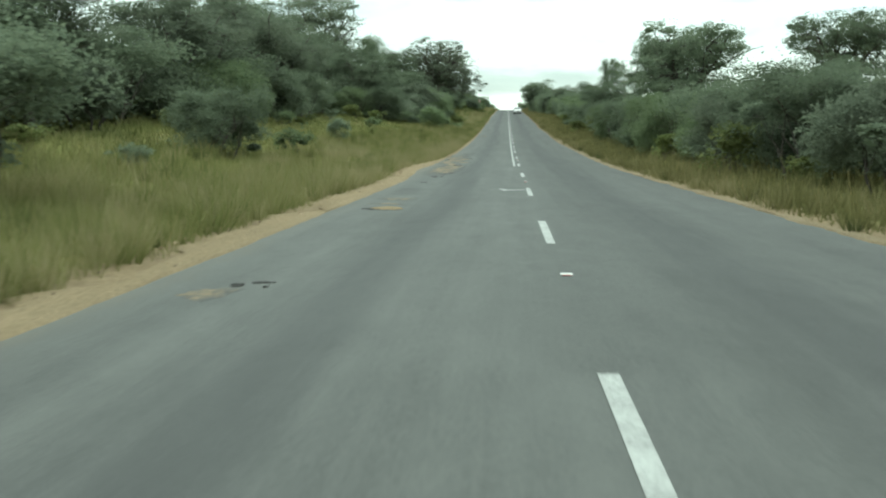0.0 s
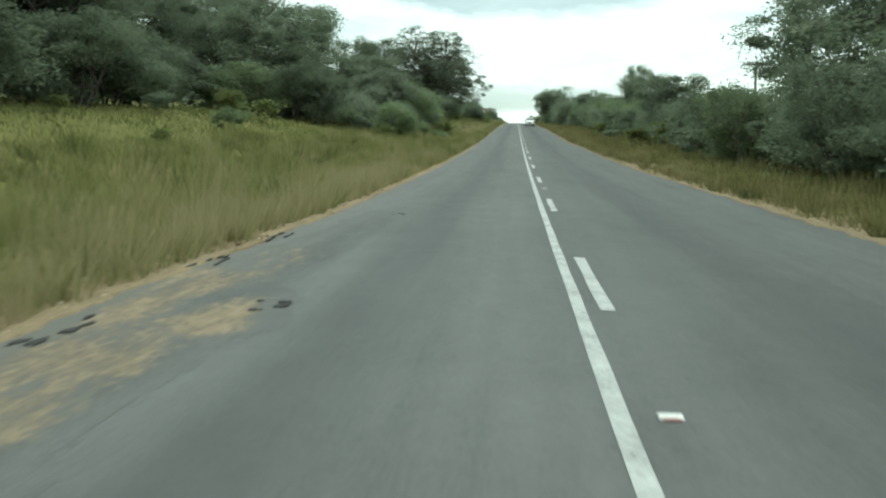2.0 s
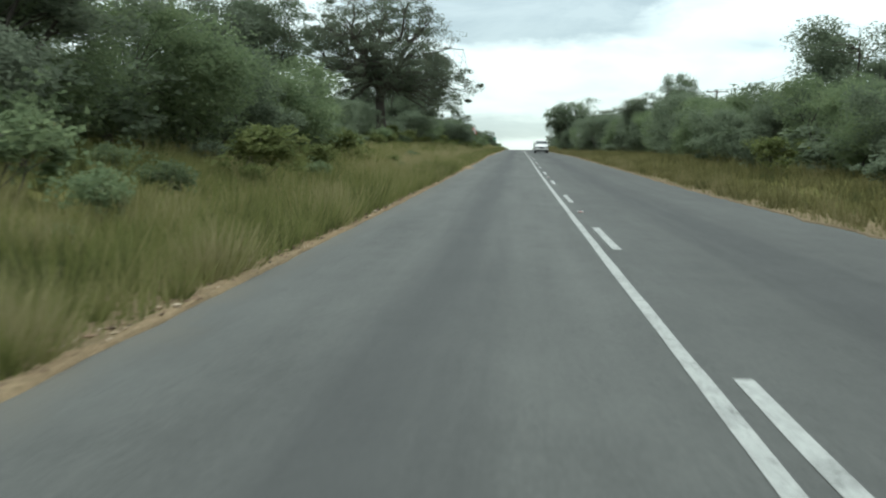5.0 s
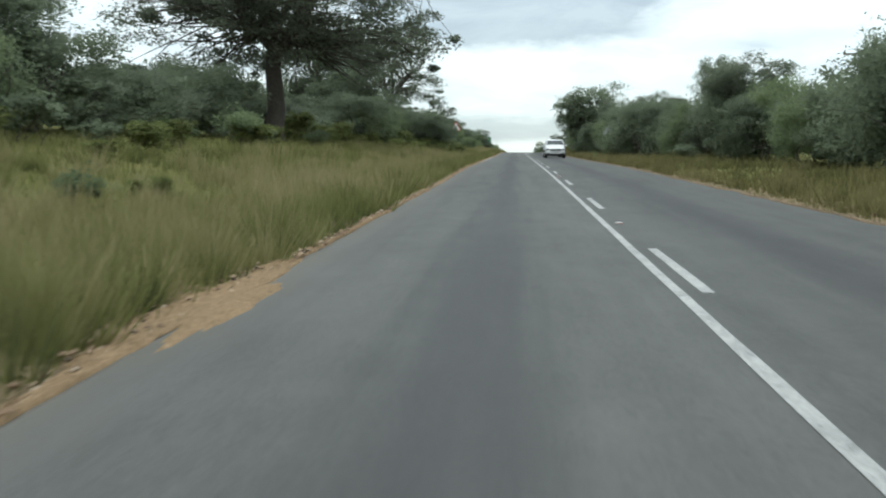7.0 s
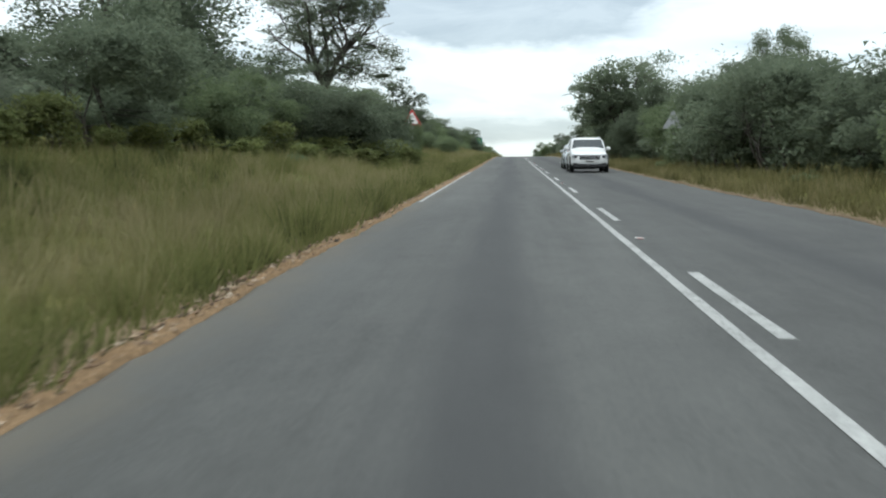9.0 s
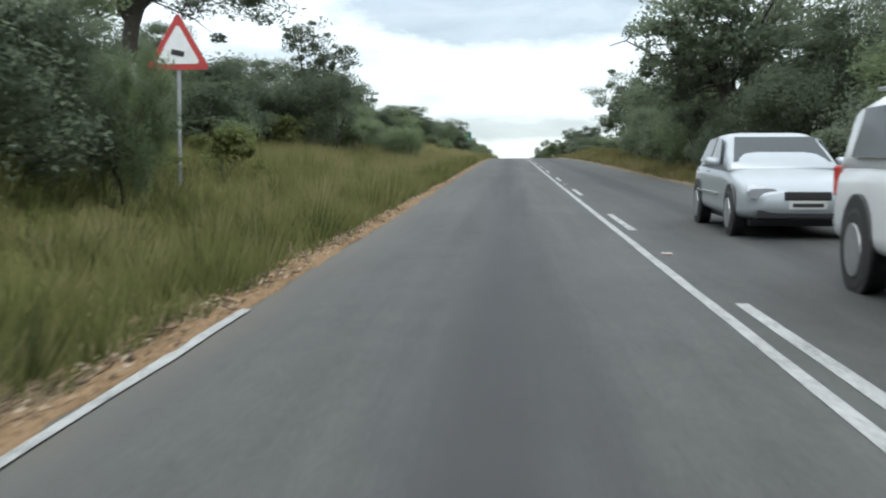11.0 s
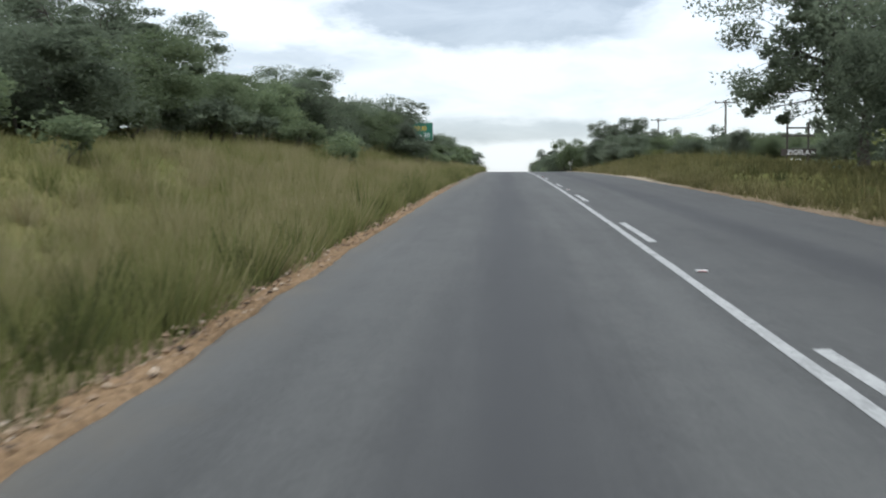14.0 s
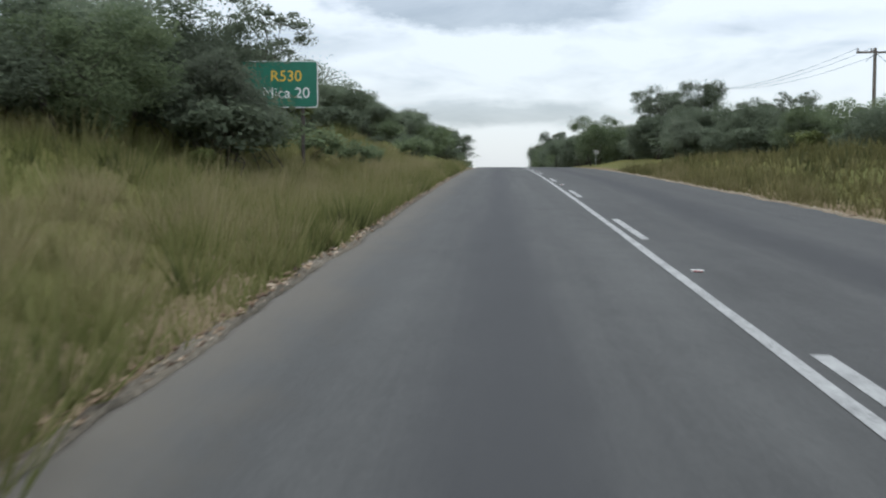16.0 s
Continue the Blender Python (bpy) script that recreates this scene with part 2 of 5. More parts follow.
def asphalt_color(n, pos):
    x, y, _z = n.add("ShaderNodeSeparateXYZ", {0: pos}).outputs
    streak = n.noise(n.mapped(pos, (1.9, 0.04, 1)), 1.0, 6, 0.65)
    patch = n.noise(n.mapped(pos, (0.5, 0.12, 1)), 1.0, 5, 0.6)
    blotch = n.noise(n.mapped(pos, (1.9, 0.8, 1)), 1.0, 6, 0.7)
    chips = n.noise(n.mapped(pos, (30.0, 16.0, 30.0)), 1.0, 3, 0.75)
    grit = n.noise(pos, 85.0, 3, 0.7)
    # polished wheel tracks beside a dark oil band in each lane, stronger on the newer surfacing
    lane = n.math("ABSOLUTE", n.math("SUBTRACT", n.math("ABSOLUTE", n.math("SUBTRACT", x, 0.1)), 1.75))
    oil = n.add("ShaderNodeMapRange", {0: n.math("ADD", lane, n.math("MULTIPLY", n.math("SUBTRACT", streak, 0.5), 0.8)), 1: 0.0, 2: 0.8, 3: 1.0, 4: 0.0}, interpolation_type="SMOOTHSTEP").outputs[0]
    f = n.math("ADD", n.math("MULTIPLY", streak, 0.24), n.math("ADD", n.math("MULTIPLY", patch, 0.18), n.math("ADD", n.math("MULTIPLY", blotch, 0.2), n.math("ADD", n.math("MULTIPLY", grit, 0.14), n.math("MULTIPLY", chips, 0.24)))))
    c = n.ramp(f, [(0.38, (0.040, 0.0408, 0.0388, 1)), (0.5, (0.070, 0.0712, 0.0675, 1)), (0.62, (0.101, 0.102, 0.0955, 1))])
    # small dark pits and tar spots
    pits = n.add("ShaderNodeMapRange", {0: n.noise(n.mapped(pos, (7.0, 4.0, 7)), 1.0, 5, 0.75), 1: 0.62, 2: 0.74, 3: 0.0, 4: 0.55}).outputs[0]
    c = n.mix(pits, c, (0.03, 0.03, 0.03, 1))
    # a damp stain past the pothole
    stain = n.math("ADD", n.math("POWER", n.math("MULTIPLY", n.math("ADD", x, 2.75), 2.4), 2.0), n.math("POWER", n.math("MULTIPLY", n.math("SUBTRACT", y, 22.3), 0.42), 2.0))
    stain = n.add("ShaderNodeMapRange", {0: n.math("ADD", stain, n.math("MULTIPLY_ADD", blotch, 2.4, -1.2)), 1: 0.2, 2: 1.2, 3: 0.55, 4: 0.0}, interpolation_type="SMOOTHSTEP").outputs[0]
    c = n.mix(stain, c, (0.035, 0.036, 0.034, 1))
    # the surfacing further up the hill is newer and darker
    newer = n.add("ShaderNodeMapRange", {0: n.math("MULTIPLY_ADD", patch, 60.0, y), 1: 40.0, 2: 450.0, 3: 0.98, 4: 0.74}).outputs[0]
    c = n.add("ShaderNodeVectorMath", {0: c, 3: newer}, operation="SCALE").outputs[0]
    amount = n.add("ShaderNodeMapRange", {0: y, 1: 60.0, 2: 320.0, 3: 0.5, 4: 0.9}).outputs[0]
    c = n.mix(n.math("MULTIPLY", oil, amount), c, (0.028, 0.029, 0.030, 1))
    # the oncoming lane is less worn and darker
    side = n.add("ShaderNodeMapRange", {0: n.math("MULTIPLY_ADD", streak, 0.8, x), 1: 0.3, 2: 1.4, 3: 1.0, 4: 0.78}).outputs[0]
    c = n.add("ShaderNodeVectorMath", {0: c, 3: side}, operation="SCALE").outputs[0]
    # dust blown from the verges on to the margins, broad and pale where the sand has spread at the top of the hill
    reach = n.add("ShaderNodeMapRange", {0: y, 1: 385.0, 2: 398.0, 3: -3.2, 4: -2.7}).outputs[0]
    off = n.math("SUBTRACT", reach, n.math("ADD", x, n.math("MULTIPLY_ADD", blotch, 1.3, n.math("MULTIPLY_ADD", chips, 0.5, -0.9))))
    dust = n.add("ShaderNodeMapRange", {0: off, 1: -0.15, 2: 0.75, 3: 0.0, 4: 0.62}, interpolation_type="SMOOTHSTEP").outputs[0]
    c = n.mix(dust, c, (0.118, 0.104, 0.08, 1))
    return c, f, grit


def asphalt_material():
    m, n = material("asphalt")
    pos = n.add("ShaderNodeNewGeometry").outputs["Position"]
    c, f, grit = asphalt_color(n, pos)
    rough = n.add("ShaderNodeMapRange", {0: f, 3: 0.88, 4: 0.69}).outputs[0]
    finish(n, c, rough, bump=grit, strength=0.5, dist=0.006, spec=0.33)


def paint_material():
    m, n = material("road_paint")
    pos = n.add("ShaderNodeNewGeometry").outputs["Position"]
    wear = n.noise(pos, 26.0, 5, 0.75)
    wide = n.noise(pos, 2.2, 3, 0.6)
    f = n.math("ADD", n.math("MULTIPLY", wear, 0.7), n.math("MULTIPLY", wide, 0.3))
    finish(n, n.ramp(f, [(0.37, (0.10, 0.10, 0.098, 1)), (0.48, (0.26, 0.265, 0.255, 1)), (0.68, (0.42, 0.425, 0.41, 1))]), 0.7, bump=wear, strength=0.3, dist=0.003, spec=0.3)


ground_material()
sand_material("sand", [(0.12, 0.095, 0.06, 1), (0.215, 0.165, 0.102, 1), (0.30, 0.235, 0.152, 1)], [(0.075, 0.055, 0.034, 1), (0.243, 0.160, 0.088, 1), (0.37, 0.265, 0.165, 1)], [(0.07, 0.064, 0.052, 1), (0.16, 0.142, 0.11, 1), (0.29, 0.255, 0.2, 1)])
sand_material("pale_sand", [(0.11, 0.088, 0.058, 1), (0.19, 0.15, 0.095, 1), (0.27, 0.21, 0.14, 1)], [(0.10, 0.078, 0.05, 1), (0.18, 0.135, 0.088, 1), (0.28, 0.215, 0.145, 1)], [(0.15, 0.125, 0.09, 1), (0.27, 0.225, 0.16, 1), (0.36, 0.31, 0.23, 1)])
asphalt_material()
paint_material()


def thin_sand_material():
    """Sand washed thinly over the asphalt, which shows through where the cover is thin."""
    m, n = material("thin_sand")
    pos = n.add("ShaderNodeNewGeometry").outputs["Position"]
    wide = n.noise(n.mapped(pos, (4.2, 0.7, 1)), 1.0, 6, 0.72)
    fine = n.noise(n.mapped(pos, (13.0, 9.0, 9)), 1.0, 5, 0.7)
    f = n.math("ADD", n.math("MULTIPLY", wide, 0.62), n.math("MULTIPLY", fine, 0.38))
    sand = n.ramp(f, [(0.35, (0.07, 0.06, 0.046, 1)), (0.45, (0.115, 0.09, 0.061, 1)), (0.54, (0.158, 0.122, 0.08, 1)), (0.68, (0.225, 0.18, 0.122, 1))])
    cover = n.add("ShaderNodeAttribute", attribute_name="cover").outputs["Fac"]
    k = n.add("ShaderNodeMapRange", {0: n.math("ADD", cover, n.math("MULTIPLY_ADD", n.math("ADD", fine, wide), 3.4, -3.4)), 1: -0.75, 2: 0.75}, interpolation_type="SMOOTHSTEP").outputs[0]
    c, g, grit = asphalt_color(n, pos)
    rough = n.add("ShaderNodeMapRange", {0: n.math("MULTIPLY_ADD", k, -0.7, g), 3: 0.92, 4: 0.74}).outputs[0]
    finish(n, n.mix(k, c, sand), rough, bump=grit, strength=0.5, dist=0.006, spec=0.28)



def stone_material():
    """Gravel: every stone its own shade, from dark earth to pale quartz."""
    m, n = material("stone")
    g = n.add("ShaderNodeNewGeometry")
    grain = n.noise(g.outputs["Position"], 60.0, 3, 0.6)
    f = n.math("MULTIPLY_ADD", grain, 0.3, n.math("MULTIPLY_ADD", g.outputs["Random Per Island"], 0.9, -0.12))
    finish(n, n.ramp(f, [(0.05, (0.05, 0.04, 0.03, 1)), (0.4, (0.17, 0.115, 0.075, 1)), (0.75, (0.30, 0.225, 0.15, 1)), (1.0, (0.46, 0.40, 0.32, 1))]), 0.9, bump=grain, strength=0.4, dist=0.004, spec=0.2)


thin_sand_material()
# dark broken asphalt; the colour also stands for shade in road hollows
plain("asphalt_dark", (0.034, 0.033, 0.031, 1), 0.95, 0, 0.5, 12, 0.5, 0.2)
stone_material()
plain("sign_green", (0.012, 0.135, 0.085, 1), 0.45, 0, 0.2, 3)
plain("sign_white", (0.72, 0.73, 0.72, 1), 0.45, 0, 0.2, 4)
plain("sign_yellow", (0.72, 0.46, 0.05, 1), 0.45, 0, 0.2, 4)
plain("sign_red", (0.42, 0.045, 0.04, 1), 0.45, 0, 0.25, 4)
plain("sign_black", (0.015, 0.015, 0.016, 1), 0.5, 0, 0.2, 4)
plain("galvanised", (0.38, 0.39, 0.40, 1), 0.5, 0.6, 0.3, 6)
plain("dull_aluminium", (0.30, 0.31, 0.32, 1), 0.6, 0.3, 0.3, 3)
plain("weathered_wood", (0.055, 0.046, 0.04, 1), 0.9, 0, 0.45, 8, 0.5)
plain("pole_wood", (0.13, 0.11, 0.09, 1), 0.85, 0, 0.4, 5, 0.4)
plain("cable", (0.03, 0.03, 0.03, 1), 0.6, 0, 0.2, 4)
plain("porcelain", (0.25, 0.24, 0.23, 1), 0.3, 0, 0.2, 9)
plain("car_white", (0.6, 0.61, 0.61, 1), 0.25, 0, 0.08, 2, 0.0)
plain("car_silver", (0.36, 0.39, 0.41, 1), 0.28, 0.35, 0.08, 2, 0.0)
plain("car_black", (0.018, 0.018, 0.019, 1), 0.5, 0, 0.2, 8)
plain("rubber", (0.022, 0.022, 0.022, 1), 0.85, 0, 0.3, 14)
plain("alloy", (0.45, 0.46, 0.47, 1), 0.35, 0.8, 0.2, 8)
plain("chrome", (0.65, 0.66, 0.67, 1), 0.15, 1.0, 0.1, 8)
plain("lamp_glass", (0.34, 0.36, 0.38, 1), 0.12, 0.2, 0.2, 9)
plain("car_glass", (0.05, 0.058, 0.062, 1), 0.12, 0, 0.15, 2, 0.0, 0.22)
plain("plate_white", (0.5, 0.5, 0.48, 1), 0.5, 0, 0.1, 4)
plain("stud_white", (0.62, 0.62, 0.60, 1), 0.5, 0, 0.3, 30)
plain("stud_red", (0.45, 0.05, 0.04, 1), 0.2, 0, 0.2, 30)

# ---------------------------------------------------------------- mesh helpers


def mesh_np(name, verts, faces, mat, smooth=False):
    """A mesh from arrays of verts and equal-sided faces."""
    me = bpy.data.meshes.new(name)
    verts = np.asarray(verts, dtype=np.float32).reshape(-1, 3)
    faces = np.asarray(faces, dtype=np.int32)
    k = faces.shape[1]
    me.vertices.add(len(verts))
    me.vertices.foreach_set("co", verts.ravel())
    me.loops.add(faces.size)
    me.loops.foreach_set("vertex_index", faces.ravel())
    me.polygons.add(len(faces))
    me.polygons.foreach_set("loop_start", np.arange(0, faces.size, k, dtype=np.int32))
    me.polygons.foreach_set("loop_total", np.full(len(faces), k, dtype=np.int32))
    me.polygons.foreach_set("use_smooth", np.full(len(faces), smooth, dtype=bool))
    me.update(calc_edges=True)
    me.materials.append(MATS[mat])
    return me


def part(name, bm, mat, parent=None, label="", smooth=False):
    me = bpy.data.meshes.new(name)
    if smooth:
        for fc in bm.faces:
            fc.smooth = True
    bm.to_mesh(me)
    bm.free()
    me.materials.append(MATS[mat])
    ob = new(name, me)
    ob.parent = parent
    return tagged(ob, label)


def box_bm(sx, sy, sz, at=(0, 0, 0), bevel=0.0, rot=None):
    bm = bmesh.new()
    bmesh.ops.create_cube(bm, size=1.0)
    bmesh.ops.scale(bm, vec=(sx, sy, sz), verts=bm.verts)
    if bevel:
        bmesh.ops.bevel(bm, geom=bm.edges[:], offset=bevel, segments=2, affect="EDGES", profile=0.6)
    if rot is not None:
        bmesh.ops.rotate(bm, verts=bm.verts, matrix=rot)
    bmesh.ops.translate(bm, vec=at, verts=bm.verts)
    return bm


def cyl_bm(r1, r2, length, at=(0, 0, 0), axis="Z", seg=16, bevel=0.0):
    bm = bmesh.new()
    bmesh.ops.create_cone(bm, cap_ends=True, segments=seg, radius1=r1, radius2=r2, depth=length)
    if bevel:
        rim = [e for e in bm.edges if abs(e.verts[0].co.z - e.verts[1].co.z) < 1e-5]
        bmesh.ops.bevel(bm, geom=rim, offset=bevel, segments=2, affect="EDGES", profile=0.6)
    if axis == "X":
        bmesh.ops.rotate(bm, verts=bm.verts, matrix=Matrix.Rotation(radians(90), 3, "Y"))
    elif axis == "Y":
        bmesh.ops.rotate(bm, verts=bm.verts, matrix=Matrix.Rotation(radians(90), 3, "X"))
    bmesh.ops.translate(bm, vec=at, verts=bm.verts)
    return bm


# ---------------------------------------------------------------- the lie of the land
_KY = np.arange(-40, 761, 40.0)
_GY = np.arange(-40, 761, 4.0)
_GS = np.radians(np.interp(_GY, _KY, SLOPES))
_GZ = np.concatenate([[0], np.cumsum((_GS[1:] + _GS[:-1]) / 2 * 4)])
_GZ -= np.interp(0, _GY, _GZ)
_GY = np.concatenate([[-400], _GY, [900, 1200, 5000]])
_GZ = np.concatenate([[0.5], _GZ, [2.0, -8.0, -20.0]])


def road_z(y):
    return np.interp(y, _GY, _GZ)


def smooth01(t):
    t = np.clip(t, 0, 1)
    return t * t * (3 - 2 * t)


def wave(x, y, s=1.0):
    """Soft, seeded unevenness from a few sines."""
    return (np.sin(x * 0.61 * s + y * 0.23 * s + 1.3) + np.sin(x * 0.27 * s - y * 0.41 * s + 4.1) + np.sin(y * 0.13 * s + 0.4) * 1.2 + np.sin(x * 1.3 * s + y * 0.9 * s)) / 4.2


def left_rise(x, y):
    """How far the land on the left climbs behind the verge, over the road's level."""
    x, y = np.asarray(x, float), np.asarray(y, float)
    top = np.interp(y, [0, 30, 60, 112, 150, 240, 300, 350, 400, 440, 520], [0.6, 1.1, 1.65, 1.85, 1.4, 1.0, 0.9, 1.15, 1.4, 1.6, 1.5])
    return top * (smooth01((-x - 5.5) / 13) + 0.45 * smooth01((-x - 14) / 22))


def over_road(x, y, h):
    """The height of a plant whose top stands h over the road."""
    return max(0.5 * h, h - float(left_rise(x, y)))


def ground_z(x, y):
    x, y = np.asarray(x, float), np.asarray(y, float)
    left = np.interp(y, [0, 100, 220, 330, 390, 430, 460, 520], [0.3, 0.35, 0.5, 0.6, 0.75, 1.0, 1.5, 1.4])
    right = np.interp(y, [0, 130, 220, 285, 360, 400, 430, 470, 520], [-0.1, 0.2, 0.3, 0.0, 0.1, 0.5, 0.9, 0.7, 0.6])
    bank = np.where(x < 0, left * smooth01((-x - 4.2) / 6.5), right * smooth01((x - 4.8) / 4.5))
    off = np.maximum(0, np.abs(x) - 4.5)
    rough = wave(x, y) * 0.10 * np.clip(off / 3, 0, 1) + wave(x * 0.2, y * 0.2) * 0.5 * np.clip((off - 12) / 30, 0, 1) + np.where(x < 0, 5.0 * smooth01((off - 20) / 90), 4.0 * smooth01((off - 50) / 130))
    under = np.where(np.abs(x - 0.3) < 3.7, -0.10, -0.05)
    return road_z(y) + bank + rough + under + left_rise(x, y)


def sheet(name, xs, ys, zf, mat, label, smooth=True):
    X, Y = np.meshgrid(xs, ys)
    Z = zf(X, Y)
    v = np.stack([X, Y, Z], -1).reshape(-1, 3)
    w = len(xs)
    i = np.arange(len(ys) - 1)[:, None] * w + np.arange(w - 1)[None, :]
    i = i.ravel()
    ob = new(name, mesh_np(name, v, np.stack([i, i + 1, i + w + 1, i + w], 1), mat, smooth))
    return tagged(ob, label, kind="structure")


gx = np.concatenate([[-4500, -1500, -500, -200, -120, -80, -60, -48, -40, -34, -30, -27, -24, -21], np.arange(-19, -3.9, 0.75), [-3.4, -2, 0, 2, 3.9], np.arange(4.2, 18, 0.75), [20, 23, 26, 30, 36, 44, 60, 90, 150, 400, 1500, 4500]])
gy = np.concatenate([[-400, -200, -100, -60], np.arange(-40, 600, 2.0), np.arange(600, 780, 10), [800, 850, 900, 1000, 1200, 1600, 2500, 5000]])
sheet("ground", gx, gy, ground_z, "ground_soil", "grassy bushveld ground with sandy soil")


# ---------------------------------------------------------------- road
def left_edge(y):
    y = np.asarray(y, float)
    base = np.interp(y, [0, 15, 29, 34, 39, 43, 53, 60, 90, 110, 185, 215, 240, 250, 300, 330, 375, 398, 415], [-3.6, -3.58, -3.5, -3.66, -3.9, -3.84, -3.65, -3.6, -3.48, -3.5, -3.68, -3.6, -3.8, -3.72, -3.62, -3.7, -3.6, -3.5, -3.45])
    worn = np.interp(y, [20, 40, 66, 75, 180, 215], [0.5, 1.6, 1.6, 0.5, 0.5, 1.0])
    return base + worn * (0.014 * ragged(y, 1.7, 0) + 0.016 * ragged(y, 0.5, 900) + 0.012 * ragged(y, 0.16, 2100))


RAG = np.random.default_rng(77).normal(0, 1, 6000)


def ragged(y, step, k):
    """Seeded bites out of an edge, one value a step, joined by straight lines."""
    q = (np.asarray(y, float) + 100) / step + k
    i = np.floor(q).astype(int)
    t = q - i
    return RAG[i % 6000] * (1 - t) + RAG[(i + 1) % 6000] * t


def right_edge(y):
    y = np.asarray(y, float)
    return 4.22 + 0.08 * np.sin(y * 0.11) + 0.04 * np.sin(y * 1.7) * np.sin(y * 0.31) + 0.035 * ragged(y, 0.9, 3000) + 0.025 * ragged(y, 0.3, 4200)


def build_road():
    ys = np.concatenate([np.arange(-60, 470, 0.15), np.arange(470, 700, 2.0)])
    fr = np.array([0, 0, 0.01, 0.05, 0.15, 0.3, 0.45, 0.6, 0.75, 0.9, 0.96, 0.99, 1, 1])
    dz = np.array([-0.13, -0.025, -0.008, 0, 0, 0, 0, 0, 0, 0, 0, -0.008, -0.025, -0.13])
    L, R = left_edge(ys)[:, None], right_edge(ys)[:, None]
    X = L + (R - L) * fr[None, :]
    Y = np.repeat(ys[:, None], len(fr), 1)
    Z = road_z(Y) + dz[None, :]
    v = np.stack([X, Y, Z], -1).reshape(-1, 3)
    w = len(fr)
    i = (np.arange(len(ys) - 1)[:, None] * w + np.arange(w - 1)[None, :]).ravel()
    ob = new("road", mesh_np("road", v, np.stack([i, i + 1, i + w + 1, i + w], 1), "asphalt", True))
    return tagged(ob, "worn grey asphalt road with ragged edges", kind="structure")


road = build_road()


def strip(name, x0, x1, y0, y1, mat, parent, label="", lift=0.004, step=2.0, jag=0.0):
    """A flat painted line on the road."""
    n = max(2, int((y1 - y0) / step) + 1)
    ys = np.linspace(y0, y1, n)
    j0, j1 = jag * np.sin(ys * 7.1), jag * np.sin(ys * 8.3 + 1)
    a = np.stack([x0 + j0, ys, road_z(ys) + lift], 1)
    b = np.stack([x1 + j1, ys, road_z(ys) + lift], 1)
    v = np.concatenate([a, b])
    i = np.arange(n - 1)
    ob = new(name, mesh_np(name, v, np.stack([i, i + n, i + n + 1, i + 1], 1), mat))
    ob.parent = parent
    return tagged(ob, label)


strip("solid_line", -0.05, 0.05, 43.8, 560, "road_paint", road, "solid white no-overtaking line", step=1.0, jag=0.004)
for k in range(-3, 47):
    dx = float(np.interp(12 * k, [0, 90, 200, 240, 300, 340, 400], [0.213, 0.213, 0.25, 0.288, 0.245, 0.218, 0.203]))
    strip("lane_dash", dx - 0.057, dx + 0.057, 12 * k - 3.97, 12 * k, "road_paint", road, step=1.0, jag=0.005)
strip("edge_line", -3.62, -3.54, 255, 287.5, "road_paint", road, "faded white edge line", step=1.0, jag=0.01)


def paint_flag():
    bm = bmesh.new()
    pts = [(0.15, 23.1), (0.1, 22.75), (-0.2, 22.65), (-0.42, 22.45), (-0.55, 23.8), (-0.3, 23.05)]
    bm.faces.new([bm.verts.new((x, y, float(road_z(y)) + 0.004)) for x, y in pts])
    part("arrow_mark", bm, "road_paint", road, "faded white arrow-shaped paint mark")


paint_flag()


# ---------------------------------------------------------------- shoulders
LEFT_SAND_Y = [-30, 20, 45, 52, 55, 66, 90, 150, 183, 185.5, 189.5, 190.5, 230, 300, 330, 375, 388, 395, 404, 460]
RIGHT_SAND_Y = [-30, 10, 30, 60, 100, 300, 360, 375, 402, 407, 412, 416, 460]
RIGHT_SAND = [0.35, 0.35, 0.3, 0.3, 0.12, 0.12, 0.2, 0.3, 0.3, 0.9, 0.8, 0.2, 0.12]
LEFT_SAND = [0.7, 0.85, 0.85, 0.6, 0.26, 0.3, 0.36, 0.2, 0.12, 0.4, 0.4, 0.12, 0.22, 0.38, 0.27, 0.32, 0.24, 0.18, 0.16, 0.16]


